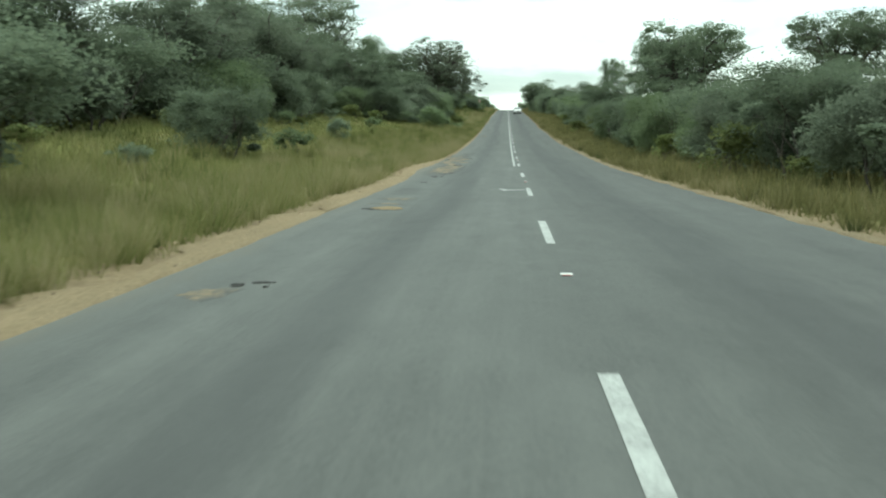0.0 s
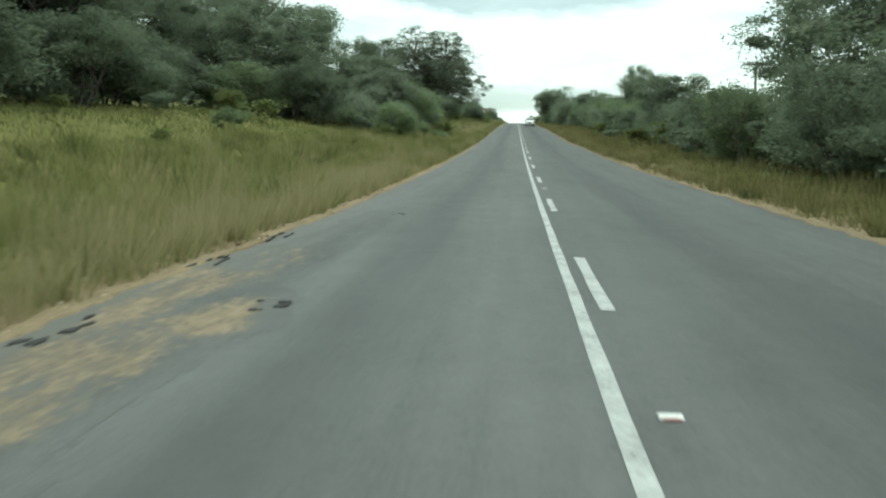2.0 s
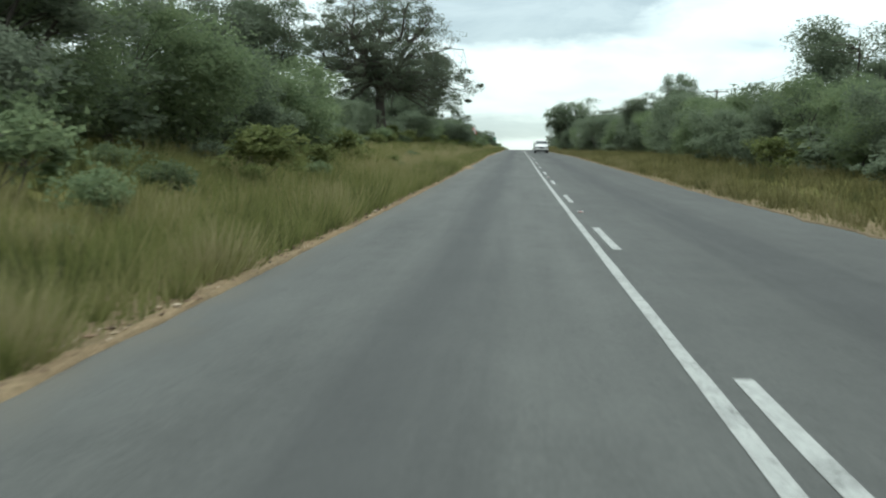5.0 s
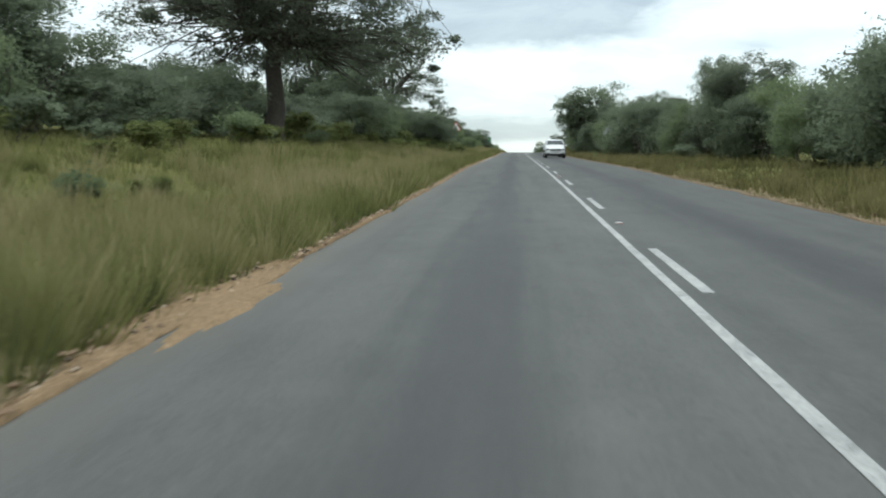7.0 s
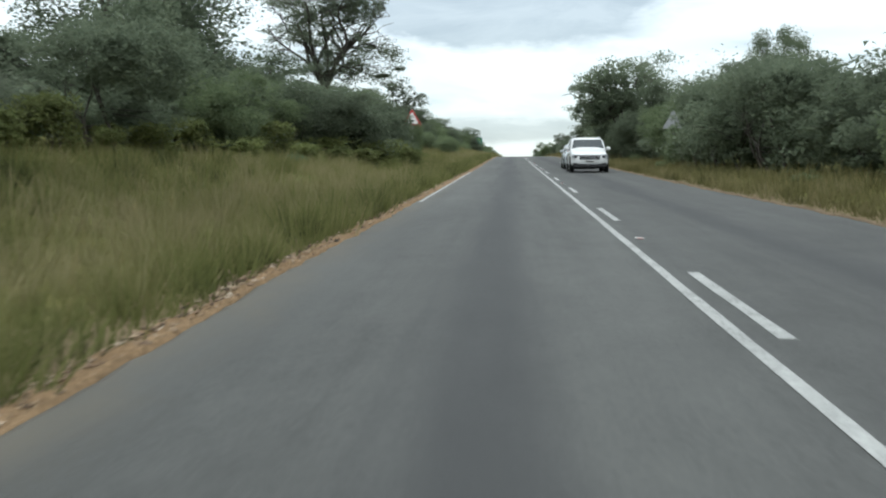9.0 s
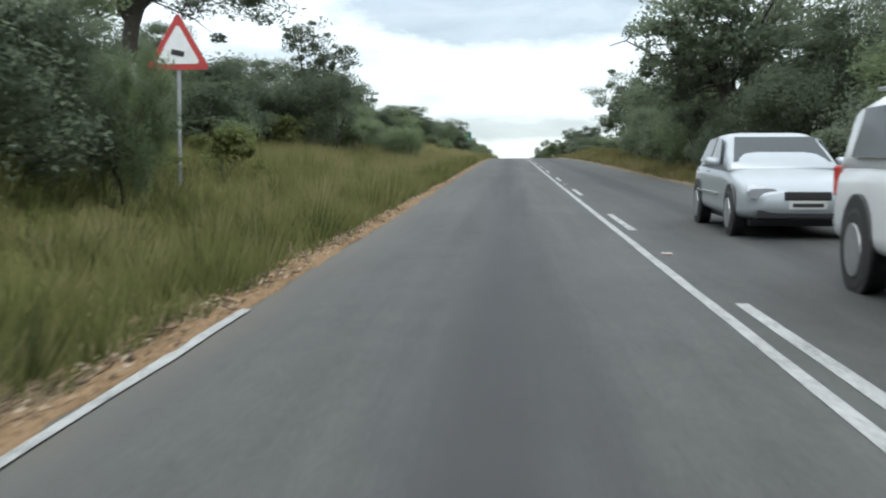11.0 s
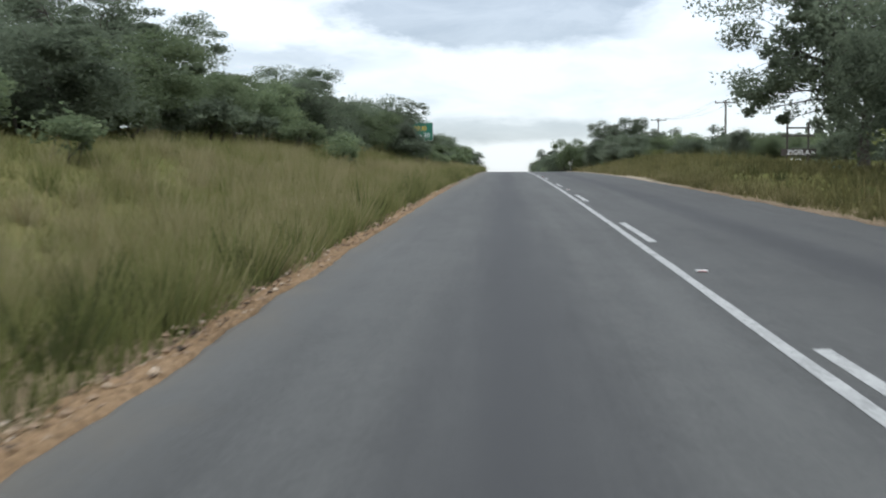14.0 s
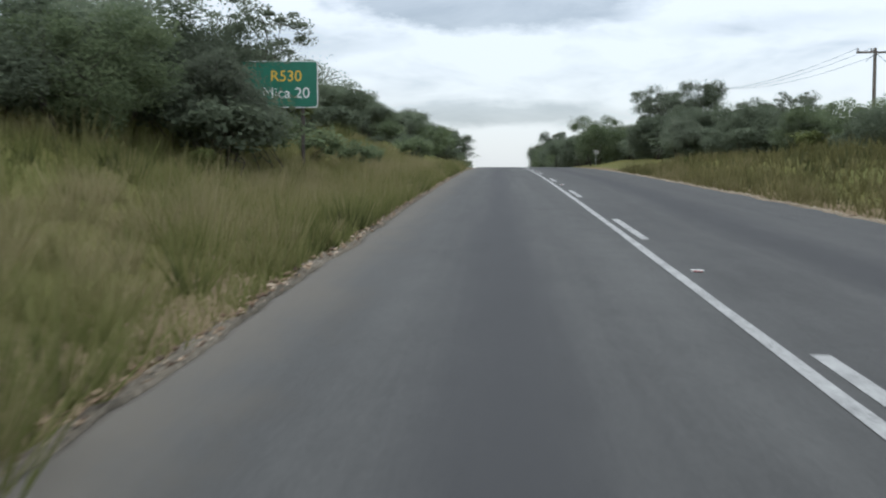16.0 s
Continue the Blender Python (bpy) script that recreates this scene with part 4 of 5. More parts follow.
# single trees that stand out of the thicket: x, y, kind, height, width
TREES = [
    (17.5, 60, 1, 5.2, 1.0), (15.6, 110, 1, 8.6, 1.25), (11.8, 141, 1, 5.4, 0.9), (13.5, 176, 1, 6.2, 1.0), (12.8, 250, 0, 8.0, 1.1), (14, 300, 0, 8.6, 1.1), (35, 389, 1, 16.5, 1.35),
    (-19.0, 58, 0, 10.5, 1.3), (-20, 80, 0, 13.5, 1.45), (-19.8, 67, 0, 10.2, 1.3), (-20.8, 96, 0, 12.4, 1.5), (-22.8, 165, 1, 12.6, 1.5), (-23, 101, 1, 10.4, 1.3), (-24.5, 106, 1, 12.0, 1.5), (-23.5, 115, 1, 10, 1.2), (-25, 91, 1, 12.0, 1.5), (-22, 84, 1, 9.6, 1.25), (-14.9, 174, 0, 8.2, 1.0), (-16.2, 122, 1, 8.4, 1.15), (-18, 36, 0, 8.4, 1.2), (-16, 20, 0, 7.0, 1.1),
    (-12, 150, 0, 7.0, 1.0), (-16, 158, 1, 7.4, 1.1), (-11.7, 339, 2, 9.2, 1.05), (-21.5, 127, 1, 9.8, 1.35), (-24.5, 137, 1, 11.4, 1.4), (-16.4, 373, 1, 5.3, 0.7), (-18.4, 398, 1, 6.6, 0.95), (-15.2, 426, 1, 5.7, 0.85), (-34, 425, 1, 11.6, 1.5), (-31, 452, 1, 12.0, 1.5), (-38, 388, 1, 12.0, 1.6),
    (-8.7, 434, 2, 5.6, 0.9), (-12.4, 431, 2, 5.3, 0.9), (-13.2, 456, 0, 5.2, 0.9), (-14, 476, 1, 3.9, 0.8), (-12, 520, 0, 5.6, 1.0), (9.6, 484, 0, 6.4, 0.75), (12.8, 486, 1, 5.4, 0.6), (16, 500, 0, 4.6, 0.7), (12.8, 468, 0, 4.4, 0.5), (11.8, 456, 2, 3.9, 0.5), (14.6, 462, 2, 4.4, 0.6), (17, 455, 2, 4.4, 0.6),
    (-20, 268, 1, 4.6, 0.9), (-17.6, 278, 1, 10.6, 1.45), (-14.5, 284, 1, 5.2, 1.0), (-21.8, 222, 1, 12.6, 1.1), (-24.2, 218.5, 1, 12.0, 1.25), (-17.2, 211, 1, 5.4, 0.95), (-23.5, 262, 1, 5.6, 1.0), (-20.5, 270, 1, 4.8, 1.0), (11.5, 322, 1, 6.2, 1.0), (11.6, 364, 1, 4.2, 0.9), (11.6, 369, 1, 5.8, 0.95),
    (7.6, 585, 0, 6.4, 0.8), (8.4, 612, 1, 7.4, 0.9), (9.2, 650, 0, 8.6, 1.0), (9.4, 690, 1, 10.0, 1.1), (10, 735, 1, 12.0, 1.2), (-9, 600, 1, 5.6, 0.9)]
for x, y, k, h, s in TREES:
    put(SMALL_TREE[k], x, y, s, (y * 47) % 360, over_road(x, y, h) / 8.0)

# the thicket along the road: y, distance of its front from the road's middle, height
LEFT = [(2, 13.0, 5.5), (18, 15.5, 6.5), (30, 16.5, 7.0), (46, 17.0, 7.0), (70, 17.2, 7.0), (95, 19.0, 7.0), (113, 19.0, 6.6), (119, 12.5, 5.4), (130, 11.0, 5.3), (150, 9.2, 5.0), (180, 10.0, 4.4), (190, 12.0, 4.6), (204, 13.0, 4.8), (222, 15.0, 5.0), (250, 16.5, 5.4), (264, 14.5, 5.0), (276, 9.6, 3.8), (296, 8.4, 4.5), (302, 10.5, 4.3), (312, 12.5, 4.1), (330, 13.0, 4.3), (345, 13.0, 4.2), (365, 13.4, 3.9), (386, 12.8, 4.3), (405, 11.0, 4.5), (414, 10.0, 4.2), (424, 9.4, 3.8), (431, 9.8, 4.2), (437, 11.5, 4.3), (470, 11.0, 4.3), (505, 9.0, 4.0), (560, 6.5, 4.0)]
RIGHT = [(18, 7.8, 4.0), (40, 7.8, 4.0), (80, 8.0, 4.2), (112, 8.4, 3.3), (124, 8.8, 3.6), (136, 9.0, 3.2), (150, 9.2, 3.6), (180, 9.2, 4.3), (215, 10.2, 5.0), (240, 10.6, 5.3), (262, 9.4, 5.2), (300, 7.6, 5.6), (335, 6.4, 4.4), (352, 7.4, 4.2), (370, 7.8, 4.3), (380, 8.0, 4.4), (385, 9.5, 2.0), (395, 14.0, 1.7), (402, 16.5, 1.8), (424, 17.5, 1.8), (440, 14.8, 2.0), (452, 10.0, 2.7), (472, 8.0, 3.2), (505, 7.4, 3.6), (560, 5.4, 4.4), (620, 6.0, 6.0)]


def belt(side, table, spacing, seed):
    rng = random.Random(seed)
    ty, tx, th = zip(*table)
    y = table[0][0] + rng.uniform(0, spacing)
    while y < table[-1][0]:
        front, high = float(np.interp(y, ty, tx)), float(np.interp(y, ty, th))
        h = high * rng.uniform(0.72, 1.02)
        w = max(0.5, h / 5.0 * rng.uniform(0.9, 1.15))
        kind, x = rng.choice(BUSH), side * (front + rng.uniform(-1.1, 1.6) + w * 2.7)
        put(kind, x, y, w, rng.uniform(0, 360), over_road(x, y, h) / 5.0)
        y += spacing * rng.uniform(0.75, 1.25) * max(0.6, min(1.1, high / 5.0))


belt(-1, LEFT, 4.7, 5)
belt(1, RIGHT, 5.6, 6)

# bushes that stand forward in the grass: x, y, width, height, kind
for x, y, w, h, k in [(-8.3, 9.5, 0.65, 2.9, 0), (-10.3, 33.5, 0.52, 2.9, 3), (-11.6, 36.5, 0.45, 2.6, 0), (-12.6, 261, 0.8, 4.4, 0), (-16.2, 275, 1.15, 7.0, 3), (-18.2, 92, 0.9, 5.6, 0), (-19.6, 84, 1.0, 6.0, 3), (-20.2, 101, 1.0, 6.2, 3), (-20.8, 109, 0.9, 5.8, 0), (-20.6, 115.5, 0.9, 6.0, 2), (-16.8, 72, 0.9, 5.4, 3), (-16.8, 61, 0.85, 5.2, 1), (-17.4, 40, 0.8, 4.8, 2), (-13.4, 119, 0.75, 5.0, 0), (-8.5, 294.6, 0.46, 3.3, 0), (-7.25, 296.0, 0.2, 2.4, 1), (-9.4, 281, 0.7, 3.6, 3), (-7.9, 296.6, 0.24, 2.5, 2), (-9.6, 293, 0.7, 3.0, 3), (8.5, 297.4, 0.36, 2.5, 1), (9.4, 295, 0.4, 2.4, 0), (-8.0, 427.3, 0.5, 3.4, 2), (-8.9, 429.6, 0.5, 3.5, 0), (-10.0, 424, 0.6, 3.0, 1), (-8.9, 356.3, 0.46, 1.9, 1), (-8.4, 351.5, 0.44, 1.8, 1), (-7.9, 347, 0.38, 1.7, 1), (-10.2, 350, 0.5, 2.2, 2), (-10.4, 345, 0.5, 2.1, 1), (-11.2, 357, 0.55, 2.4, 1), (8.6, 326, 0.5, 2.6, 0), (-9.4, 131, 0.6, 2.8, 1), (15.8, 440, 0.5, 2.9, 2), (8.4, 42, 0.7, 3.6, 2), (11.8, 388, 1.0, 6.8, 0), (11.6, 392.5, 0.8, 5.4, 3), (-15.5, 331, 0.9, 4.6, 0), (-10.9, 336.6, 0.6, 4.3, 0), (-11.9, 341, 0.7, 4.6, 3), (7.5, 327.4, 0.45, 3.2, 3), (8.9, 331.2, 0.5, 3.4, 0), (-18.5, 336, 1.0, 5.4, 3), (-6.8, 469, 0.35, 1.6, 0), (-7.6, 505, 0.5, 2.9, 1), (6.0, 520, 0.6, 3.2, 0), (6.6, 500, 0.7, 4.0, 1)]:
    put(BUSH[k], x, y, w, (y * 31) % 360, over_road(x, y, h) / 5.0)
rs = random.Random(17)
for k in range(150):
    y = rs.uniform(5, 470)
    side = -1 if rs.random() < 0.72 else 1
    ty, tx, th = zip(*(LEFT if side < 0 else RIGHT))
    front = float(np.interp(y, ty, tx))
    low = rs.random() < 0.35
    x = side * (rs.uniform(5.6, front) if low else rs.triangular(max(5.8, front - 4.5), front + 1.0, front + 0.6))
    s = rs.uniform(0.22, 0.45) if low else rs.uniform(0.45, 1.25)
    put(rs.choice(SHRUB[:2] if low else SHRUB), x, y, s, rs.uniform(0, 360), s * rs.uniform(0.75, 1.1))


# pale leafy weeds at the foot of the bushes
for k in range(46):
    y = rs.uniform(185, 300) if k < 34 else rs.uniform(20, 185)
    front = float(np.interp(y, [q[0] for q in LEFT], [q[1] for q in LEFT]))
    s = rs.uniform(0.45, 0.95)
    put(SHRUB[1], -max(6.5, front - rs.uniform(-0.4, 3.2)), y, s, rs.uniform(0, 360), s * rs.uniform(0.55, 0.95))


# leafy single bushes in the clearing: x, y, width, height, kind
for x, y, w, h, k in ((-9.5, 56.1, 0.85, 1.35, 2), (-9.2, 41.6, 0.85, 0.85, 0), (-9.6, 22, 0.6, 0.6, 2), (-12.4, 47, 0.6, 0.6, 1), (-11.6, 92, 0.8, 0.8, 0), (-12.6, 104, 0.9, 0.9, 1), (-15.6, 108, 1.0, 0.9, 1), (-7.9, 396.3, 0.7, 0.7, 0)):
    put(SHRUB[k], x, y, w, y * 29 % 360, h)

# tall pale weeds between the grass and the bushes
for k in range(22):
    y, s = rs.uniform(252, 290), rs.uniform(0.7, 1.15)
    front = float(np.interp(y, [q[0] for q in LEFT], [q[1] for q in LEFT]))
    put(SHRUB[1], -max(7.4, front - rs.uniform(-0.5, 2.6)), y, s, rs.uniform(0, 360), s * rs.uniform(0.6, 0.95))

# dark growth under the thicket's edge towards the top of the hill
for k in range(34):
    y = rs.uniform(352, 440)
    front = float(np.interp(y, [q[0] for q in LEFT], [q[1] for q in LEFT]))
    s = rs.uniform(0.9, 1.5)
    put(SHRUB[2], -(front + rs.uniform(0.6, 3.5)), y, s, rs.uniform(0, 360), s * rs.uniform(0.8, 1.2))

# low green growth under the direction sign
for x, y, s in ((-7.3, 428.6, 1.25), (-8.2, 430.4, 1.1), (-8.8, 474, 1.3), (-6.7, 440, 0.8), (-7.3, 437.5, 0.9), (-6.5, 444, 0.7), (-6.5, 466, 1.15), (-7.7, 426.4, 1.5), (-8.3, 428.0, 1.6), (-8.9, 427.2, 1.6)):
    put(SHRUB[0 if s < 1.4 else 2], x, y, s, y * 13 % 360, s * 0.9)


def thicket(name, side, table, seed, mat, label):
    """The uncounted bushes behind the front row, one mass of stems and leaves."""
    rng = random.Random(seed)
    ty, tx, th = zip(*table)
    kinds = [grow(300 + k, 6.0, 3.4, 3.4, 0.1, 1.0, 0.14, 55, 2000, 0.36, 0.95, 6, 0.4, 2) for k in range(4)]
    V, F, nv = [], [], 0
    for rowback, spacing in ((0.6, 4.4), (4.2, 5.5), (9.5, 7.0)):
        y = table[0][0] - 6
        while y < 640:
            front, high = float(np.interp(y, ty, tx)), float(np.interp(y, ty, th))
            x, h = front + rowback + rng.uniform(-0.6, 1.2) + 2, high * rng.uniform(0.85, 1.08) * (0.6 if rowback < 1 else 1.0)
            s, a = max(0.6, h / 6.0) * rng.uniform(1.0, 1.25), rng.uniform(0, math.tau)
            q = kinds[rng.randrange(4)][2]
            p = np.stack([s * (q[:, 0] * math.cos(a) - q[:, 1] * math.sin(a)) + side * x, s * (q[:, 0] * math.sin(a) + q[:, 1] * math.cos(a)) + y, q[:, 2] * over_road(side * x, y, h) / 6.0 + float(ground_z(side * x, y))], 1)
            V.append(p)
            nv += len(p)
            y += spacing * rng.uniform(0.75, 1.25)
    tagged(new(name, mesh_np(name, np.concatenate(V), np.arange(nv).reshape(-1, 3), mat)), label, "thicket", kind="stuff")


thicket("thicket", -1, LEFT, 31, "leaf_dark", "dark green bushveld thicket behind the front bushes")
thicket("thicket", 1, RIGHT, 32, "leaf_dark", "dark green bushveld thicket behind the front bushes")


def bushveld(name, side, n, seed, mat, label):
    """Scattered bushes and low trees over the country behind the roadside thicket."""
    rng = random.Random(seed)
    kinds = [grow(340 + k, 5.0, 2.8, 2.8, 0.3, 1.0, 0.14, 40, 520, 0.62, 0.95, 6, 0.4, 2)[2] for k in range(4)]
    V = []
    for _ in range(n):
        x, y = side * (24 + 130 * rng.random() ** 1.4), rng.uniform(-40, 640)
        s, h, a = rng.uniform(0.7, 1.3), rng.uniform(0.6, 1.15), rng.uniform(0, math.tau)
        q = kinds[rng.randrange(4)]
        V.append(np.stack([s * (q[:, 0] * math.cos(a) - q[:, 1] * math.sin(a)) + x, s * (q[:, 0] * math.sin(a) + q[:, 1] * math.cos(a)) + y, q[:, 2] * h + float(ground_z(x, y))], 1))
    V = np.concatenate(V)
    tagged(new(name, mesh_np(name, V, np.arange(len(V)).reshape(-1, 3), mat)), label, "bushveld", kind="stuff")


bushveld("bushveld", -1, 420, 51, "leaf_grey", "scattered grey-green bushes over the country behind")
bushveld("bushveld", 1, 420, 52, "leaf_grey", "scattered grey-green bushes over the country behind")


def dryness(side, d, y):
    """How dry the grass is, 0 to 1, by its distance from the asphalt and along the road."""
    if side > 0:
        return np.interp(d, [0, 1.5, 4, 8], [0.62, 0.55, 0.45, 0.36]) + 0 * y
    ys = [0, 45, 75, 110, 160, 185, 260, 300, 330, 350, 385, 400, 460]
    near = np.interp(y, ys, [0.58, 0.86, 0.80, 0.52, 0.38, 0.35, 0.35, 0.31, 0.38, 0.40, 0.45, 0.46, 0.44])
    mid = np.interp(y, ys, [0.46, 0.58, 0.56, 0.40, 0.48, 0.72, 0.66, 0.44, 0.62, 0.70, 0.72, 0.72, 0.66])
    far = np.interp(y, ys, [0.42, 0.44, 0.42, 0.38, 0.36, 0.38, 0.40, 0.44, 0.54, 0.60, 0.62, 0.56, 0.46])
    a, b = smooth01((d - 0.5) / 1.2), smooth01((d - 3.2) / 2.6)
    return near * (1 - a) + a * (mid * (1 - b) + far * b)


def grass(name, side, seed, bands, mat, label):
    """Tall grass on one verge: bands of inner and outer distance from the road edge, blades per square metre, height."""
    rng = np.random.default_rng(seed)
    X, Y, H, W, D = [], [], [], [], []
    table = LEFT if side < 0 else RIGHT
    ty, tx, th = zip(*table)
    for d0, d1, dens, h0, h1, wid in bands:
        n = int((d1 - d0) * 475 * dens)
        y = rng.uniform(-8, 467, n)
        d = rng.uniform(d0, d1, n)
        edge = (-left_edge(y) if side < 0 else right_edge(y))
        x = side * (edge + d)
        front = np.interp(y, ty, tx)
        tuft = 0.5 + 0.5 * np.sin(x * 2.3 + np.sin(y * 1.1) * 2) * np.sin(y * 1.7 + np.sin(x) * 1.5)
        bare = np.interp(y, LEFT_SAND_Y, LEFT_SAND) if side < 0 else np.interp(y, RIGHT_SAND_Y, RIGHT_SAND)
        keep = (np.abs(x) < front + 4.5) & (d > bare * (rng.uniform(0.4, 1.0, n) + 0.3 * ((y < 70) | (side > 0)))) & (rng.uniform(0, 1, n) < 0.45 + 0.55 * tuft)
        x, y, d = x[keep], y[keep], d[keep]
        big = 0.8 + 0.45 * wave(x * 1.4, y * 0.8) + 0.35 * wave(x * 0.5 + 3, y * 0.35)
        X.append(x)
        Y.append(y)
        tus = 0.5 + 0.5 * np.sin(x * 3.7 + 2.0 * np.sin(y * 0.9)) * np.sin(y * 3.1 + 2.0 * np.sin(x * 1.3))
        H.append(rng.uniform(h0, h1, len(x)) * big * (0.62 + 0.62 * tus * tus))
        W.append(rng.uniform(0.6, 1.3, len(x)) * wid)
        D.append(d)
    x, y, h, w, d = map(np.concatenate, (X, Y, H, W, D))
    lean, b = rng.uniform(0.05, 0.75, len(x)) * h, rng.uniform(0, math.tau, len(x))
    blades(name, x, y, h, w, lean, b, dryness(side, d, y), rng, mat, label)


def blades(name, x, y, h, w, lean, b, dry, rng, mat, label):
    """Narrow blades at x, y, each leaning its own way, as one mesh."""
    n = len(x)
    z = ground_z(x, y) - 0.03
    a = rng.uniform(0, math.pi, n)
    ux, uy = np.cos(a) * w / 2, np.sin(a) * w / 2
    lx, ly = np.cos(b) * lean, np.sin(b) * lean
    v = np.stack([np.stack([x - ux, y - uy, z], 1), np.stack([x + ux, y + uy, z], 1),
                  np.stack([x + ux * 0.25 + lx, y + uy * 0.25 + ly, z + h], 1), np.stack([x - ux * 0.25 + lx, y - uy * 0.25 + ly, z + h], 1)], 1)
    me = mesh_np(name, v.reshape(-1, 3), np.arange(4 * n).reshape(n, 4), mat)
    me.attributes.new("tip", "FLOAT", "POINT").data.foreach_set("value", np.tile([0.0, 0.0, 1.0, 1.0], n))
    me.attributes.new("dry", "FLOAT", "POINT").data.foreach_set("value", np.repeat(dry, 4))
    tagged(new(name, me), label, "grass", kind="stuff")


def tussocks(name, side, seed, count, reach, per, high, mat, label):
    """Grass in clumps: blades that fan out from a common foot, some clumps green and some straw."""
    rng = np.random.default_rng(seed)
    cy = rng.uniform(-8, 467, count)
    cd = np.interp(cy, LEFT_SAND_Y, LEFT_SAND) * 0.9 + 0.1 + reach * rng.uniform(0, 1, count) ** 1.5 if side < 0 else 0.4 + reach * rng.uniform(0, 1, count) ** 1.3
    cx = side * ((-left_edge(cy) if side < 0 else right_edge(cy)) + cd)
    size = rng.gamma(5, 0.2, count)
    tone = dryness(side, cd, cy) + rng.choice([-0.3, -0.12, 0.04, 0.2, 0.32], count)
    k = np.repeat(np.arange(count), rng.integers(per // 2, per, count))
    n = len(k)
    b, q = rng.uniform(0, math.tau, n), rng.uniform(0, 1, n) ** 0.6
    foot = 0.16 * size[k] * q
    h = high * size[k] ** 0.6 * rng.uniform(0.55, 1.05, n) * (1.05 - 0.35 * q)
    blades(name, cx[k] + foot * np.cos(b), cy[k] + foot * np.sin(b), h, rng.uniform(0.010, 0.022, n), h * (0.1 + 0.75 * q) * rng.uniform(0.5, 1.1, n), b + rng.normal(0, 0.4, n), tone[k] + rng.normal(0, 0.05, n), rng, mat, label)


grass("tall_grass", -1, 41, [(0.0, 1.0, 330, 0.26, 0.6, 0.013), (0.8, 3.0, 240, 0.3, 0.62, 0.013), (2.8, 8.0, 75, 0.26, 0.52, 0.024), (8.0, 17.0, 26, 0.22, 0.48, 0.04)], "grass_blades", "tall green and straw-coloured grass on the verge")
grass("tall_grass", 1, 42, [(0.1, 0.8, 80, 0.08, 0.25, 0.025), (0.6, 2.6, 70, 0.2, 0.5, 0.035), (2.6, 9.5, 24, 0.3, 0.7, 0.055)], "grass_blades_dry", "dry yellow-green grass on the verge")

tussocks("grass_tussocks", -1, 61, 4200, 6.5, 80, 0.62, "grass_blades", "clumps of green and straw-coloured grass on the verge")
tussocks("grass_tussocks", 1, 62, 1300, 4.5, 60, 0.5, "grass_blades_dry", "clumps of dry yellow-green grass on the verge")
grass("grass_stalks", -1, 43, [(0.8, 9.0, 6, 0.5, 0.85, 0.01)], "grass_stalks", "thin straw seed stalks standing over the grass")
grass("grass_stalks", 1, 44, [(0.8, 7.0, 5, 0.4, 0.8, 0.014)], "grass_stalks", "thin straw seed stalks standing over the grass")

# ---------------------------------------------------------------- road studs


def make_stud():
    th = new("road_stud")
    part("body", box_bm(0.115, 0.075, 0.02, (0, 0, 0.010), 0.007), "stud_white", th)
    part("reflector", box_bm(0.085, 0.006, 0.006, (0, -0.0375, 0.009)), "stud_red", th, "red reflector")
    part("reflector", box_bm(0.085, 0.006, 0.010, (0, 0.0375, 0.010)), "stud_red", th, "red reflector")
    return tagged(th, "white raised road stud between lane dashes", "road stud", "road studs")


stud = make_stud()
for k in range(20):
    y = float(np.interp(k, [0, 1, 2, 7, 14, 15, 19], [4.65, 28.2, 52.6, 172.2, 340.15, 364.4, 460.3]))
    m = pose(0.228, y, float(road_z(y)) + 0.001)
    if k == 0:
        stud.matrix_basis = m
    else:
        copy_thing(stud, m)


# ---------------------------------------------------------------- signs
def text_part(name, words, size, at, mat, parent, label="", depth=0.003):
    cu = bpy.data.curves.new(name, "FONT")
    cu.body, cu.size, cu.align_x, cu.align_y, cu.extrude = words, size, "RIGHT", "CENTER", depth
    tmp = bpy.data.objects.new(name, cu)
    scene.collection.objects.link(tmp)
    me = bpy.data.meshes.new_from_object(tmp.evaluated_get(bpy.context.evaluated_depsgraph_get()))
    bpy.data.objects.remove(tmp)
    me.materials.clear()
    me.materials.append(MATS[mat])
    ob = new(name, me)
    ob.parent = parent
    ob.matrix_basis = pose(*at, 90, 0, 0)
    return tagged(ob, label)


def rounded_plate(w, h, r, t, y=0.0, z=0.0):
    bm = bmesh.new()
    pts = []
    for cx, cz, a0 in ((w / 2 - r, h / 2 - r, 0), (-w / 2 + r, h / 2 - r, 90), (-w / 2 + r, -h / 2 + r, 180), (w / 2 - r, -h / 2 + r, 270)):
        for k in range(5):
            a = radians(a0 + k * 22.5)
            pts.append((cx + r * math.cos(a), cz + r * math.sin(a)))
    f = bm.faces.new([bm.verts.new((px, y - t / 2, pz + z)) for px, pz in pts])
    g = bmesh.ops.extrude_face_region(bm, geom=[f])
    bmesh.ops.translate(bm, vec=(0, t, 0), verts=[v for v in g["geom"] if isinstance(v, bmesh.types.BMVert)])
    bmesh.ops.recalc_face_normals(bm, faces=bm.faces)
    return bm


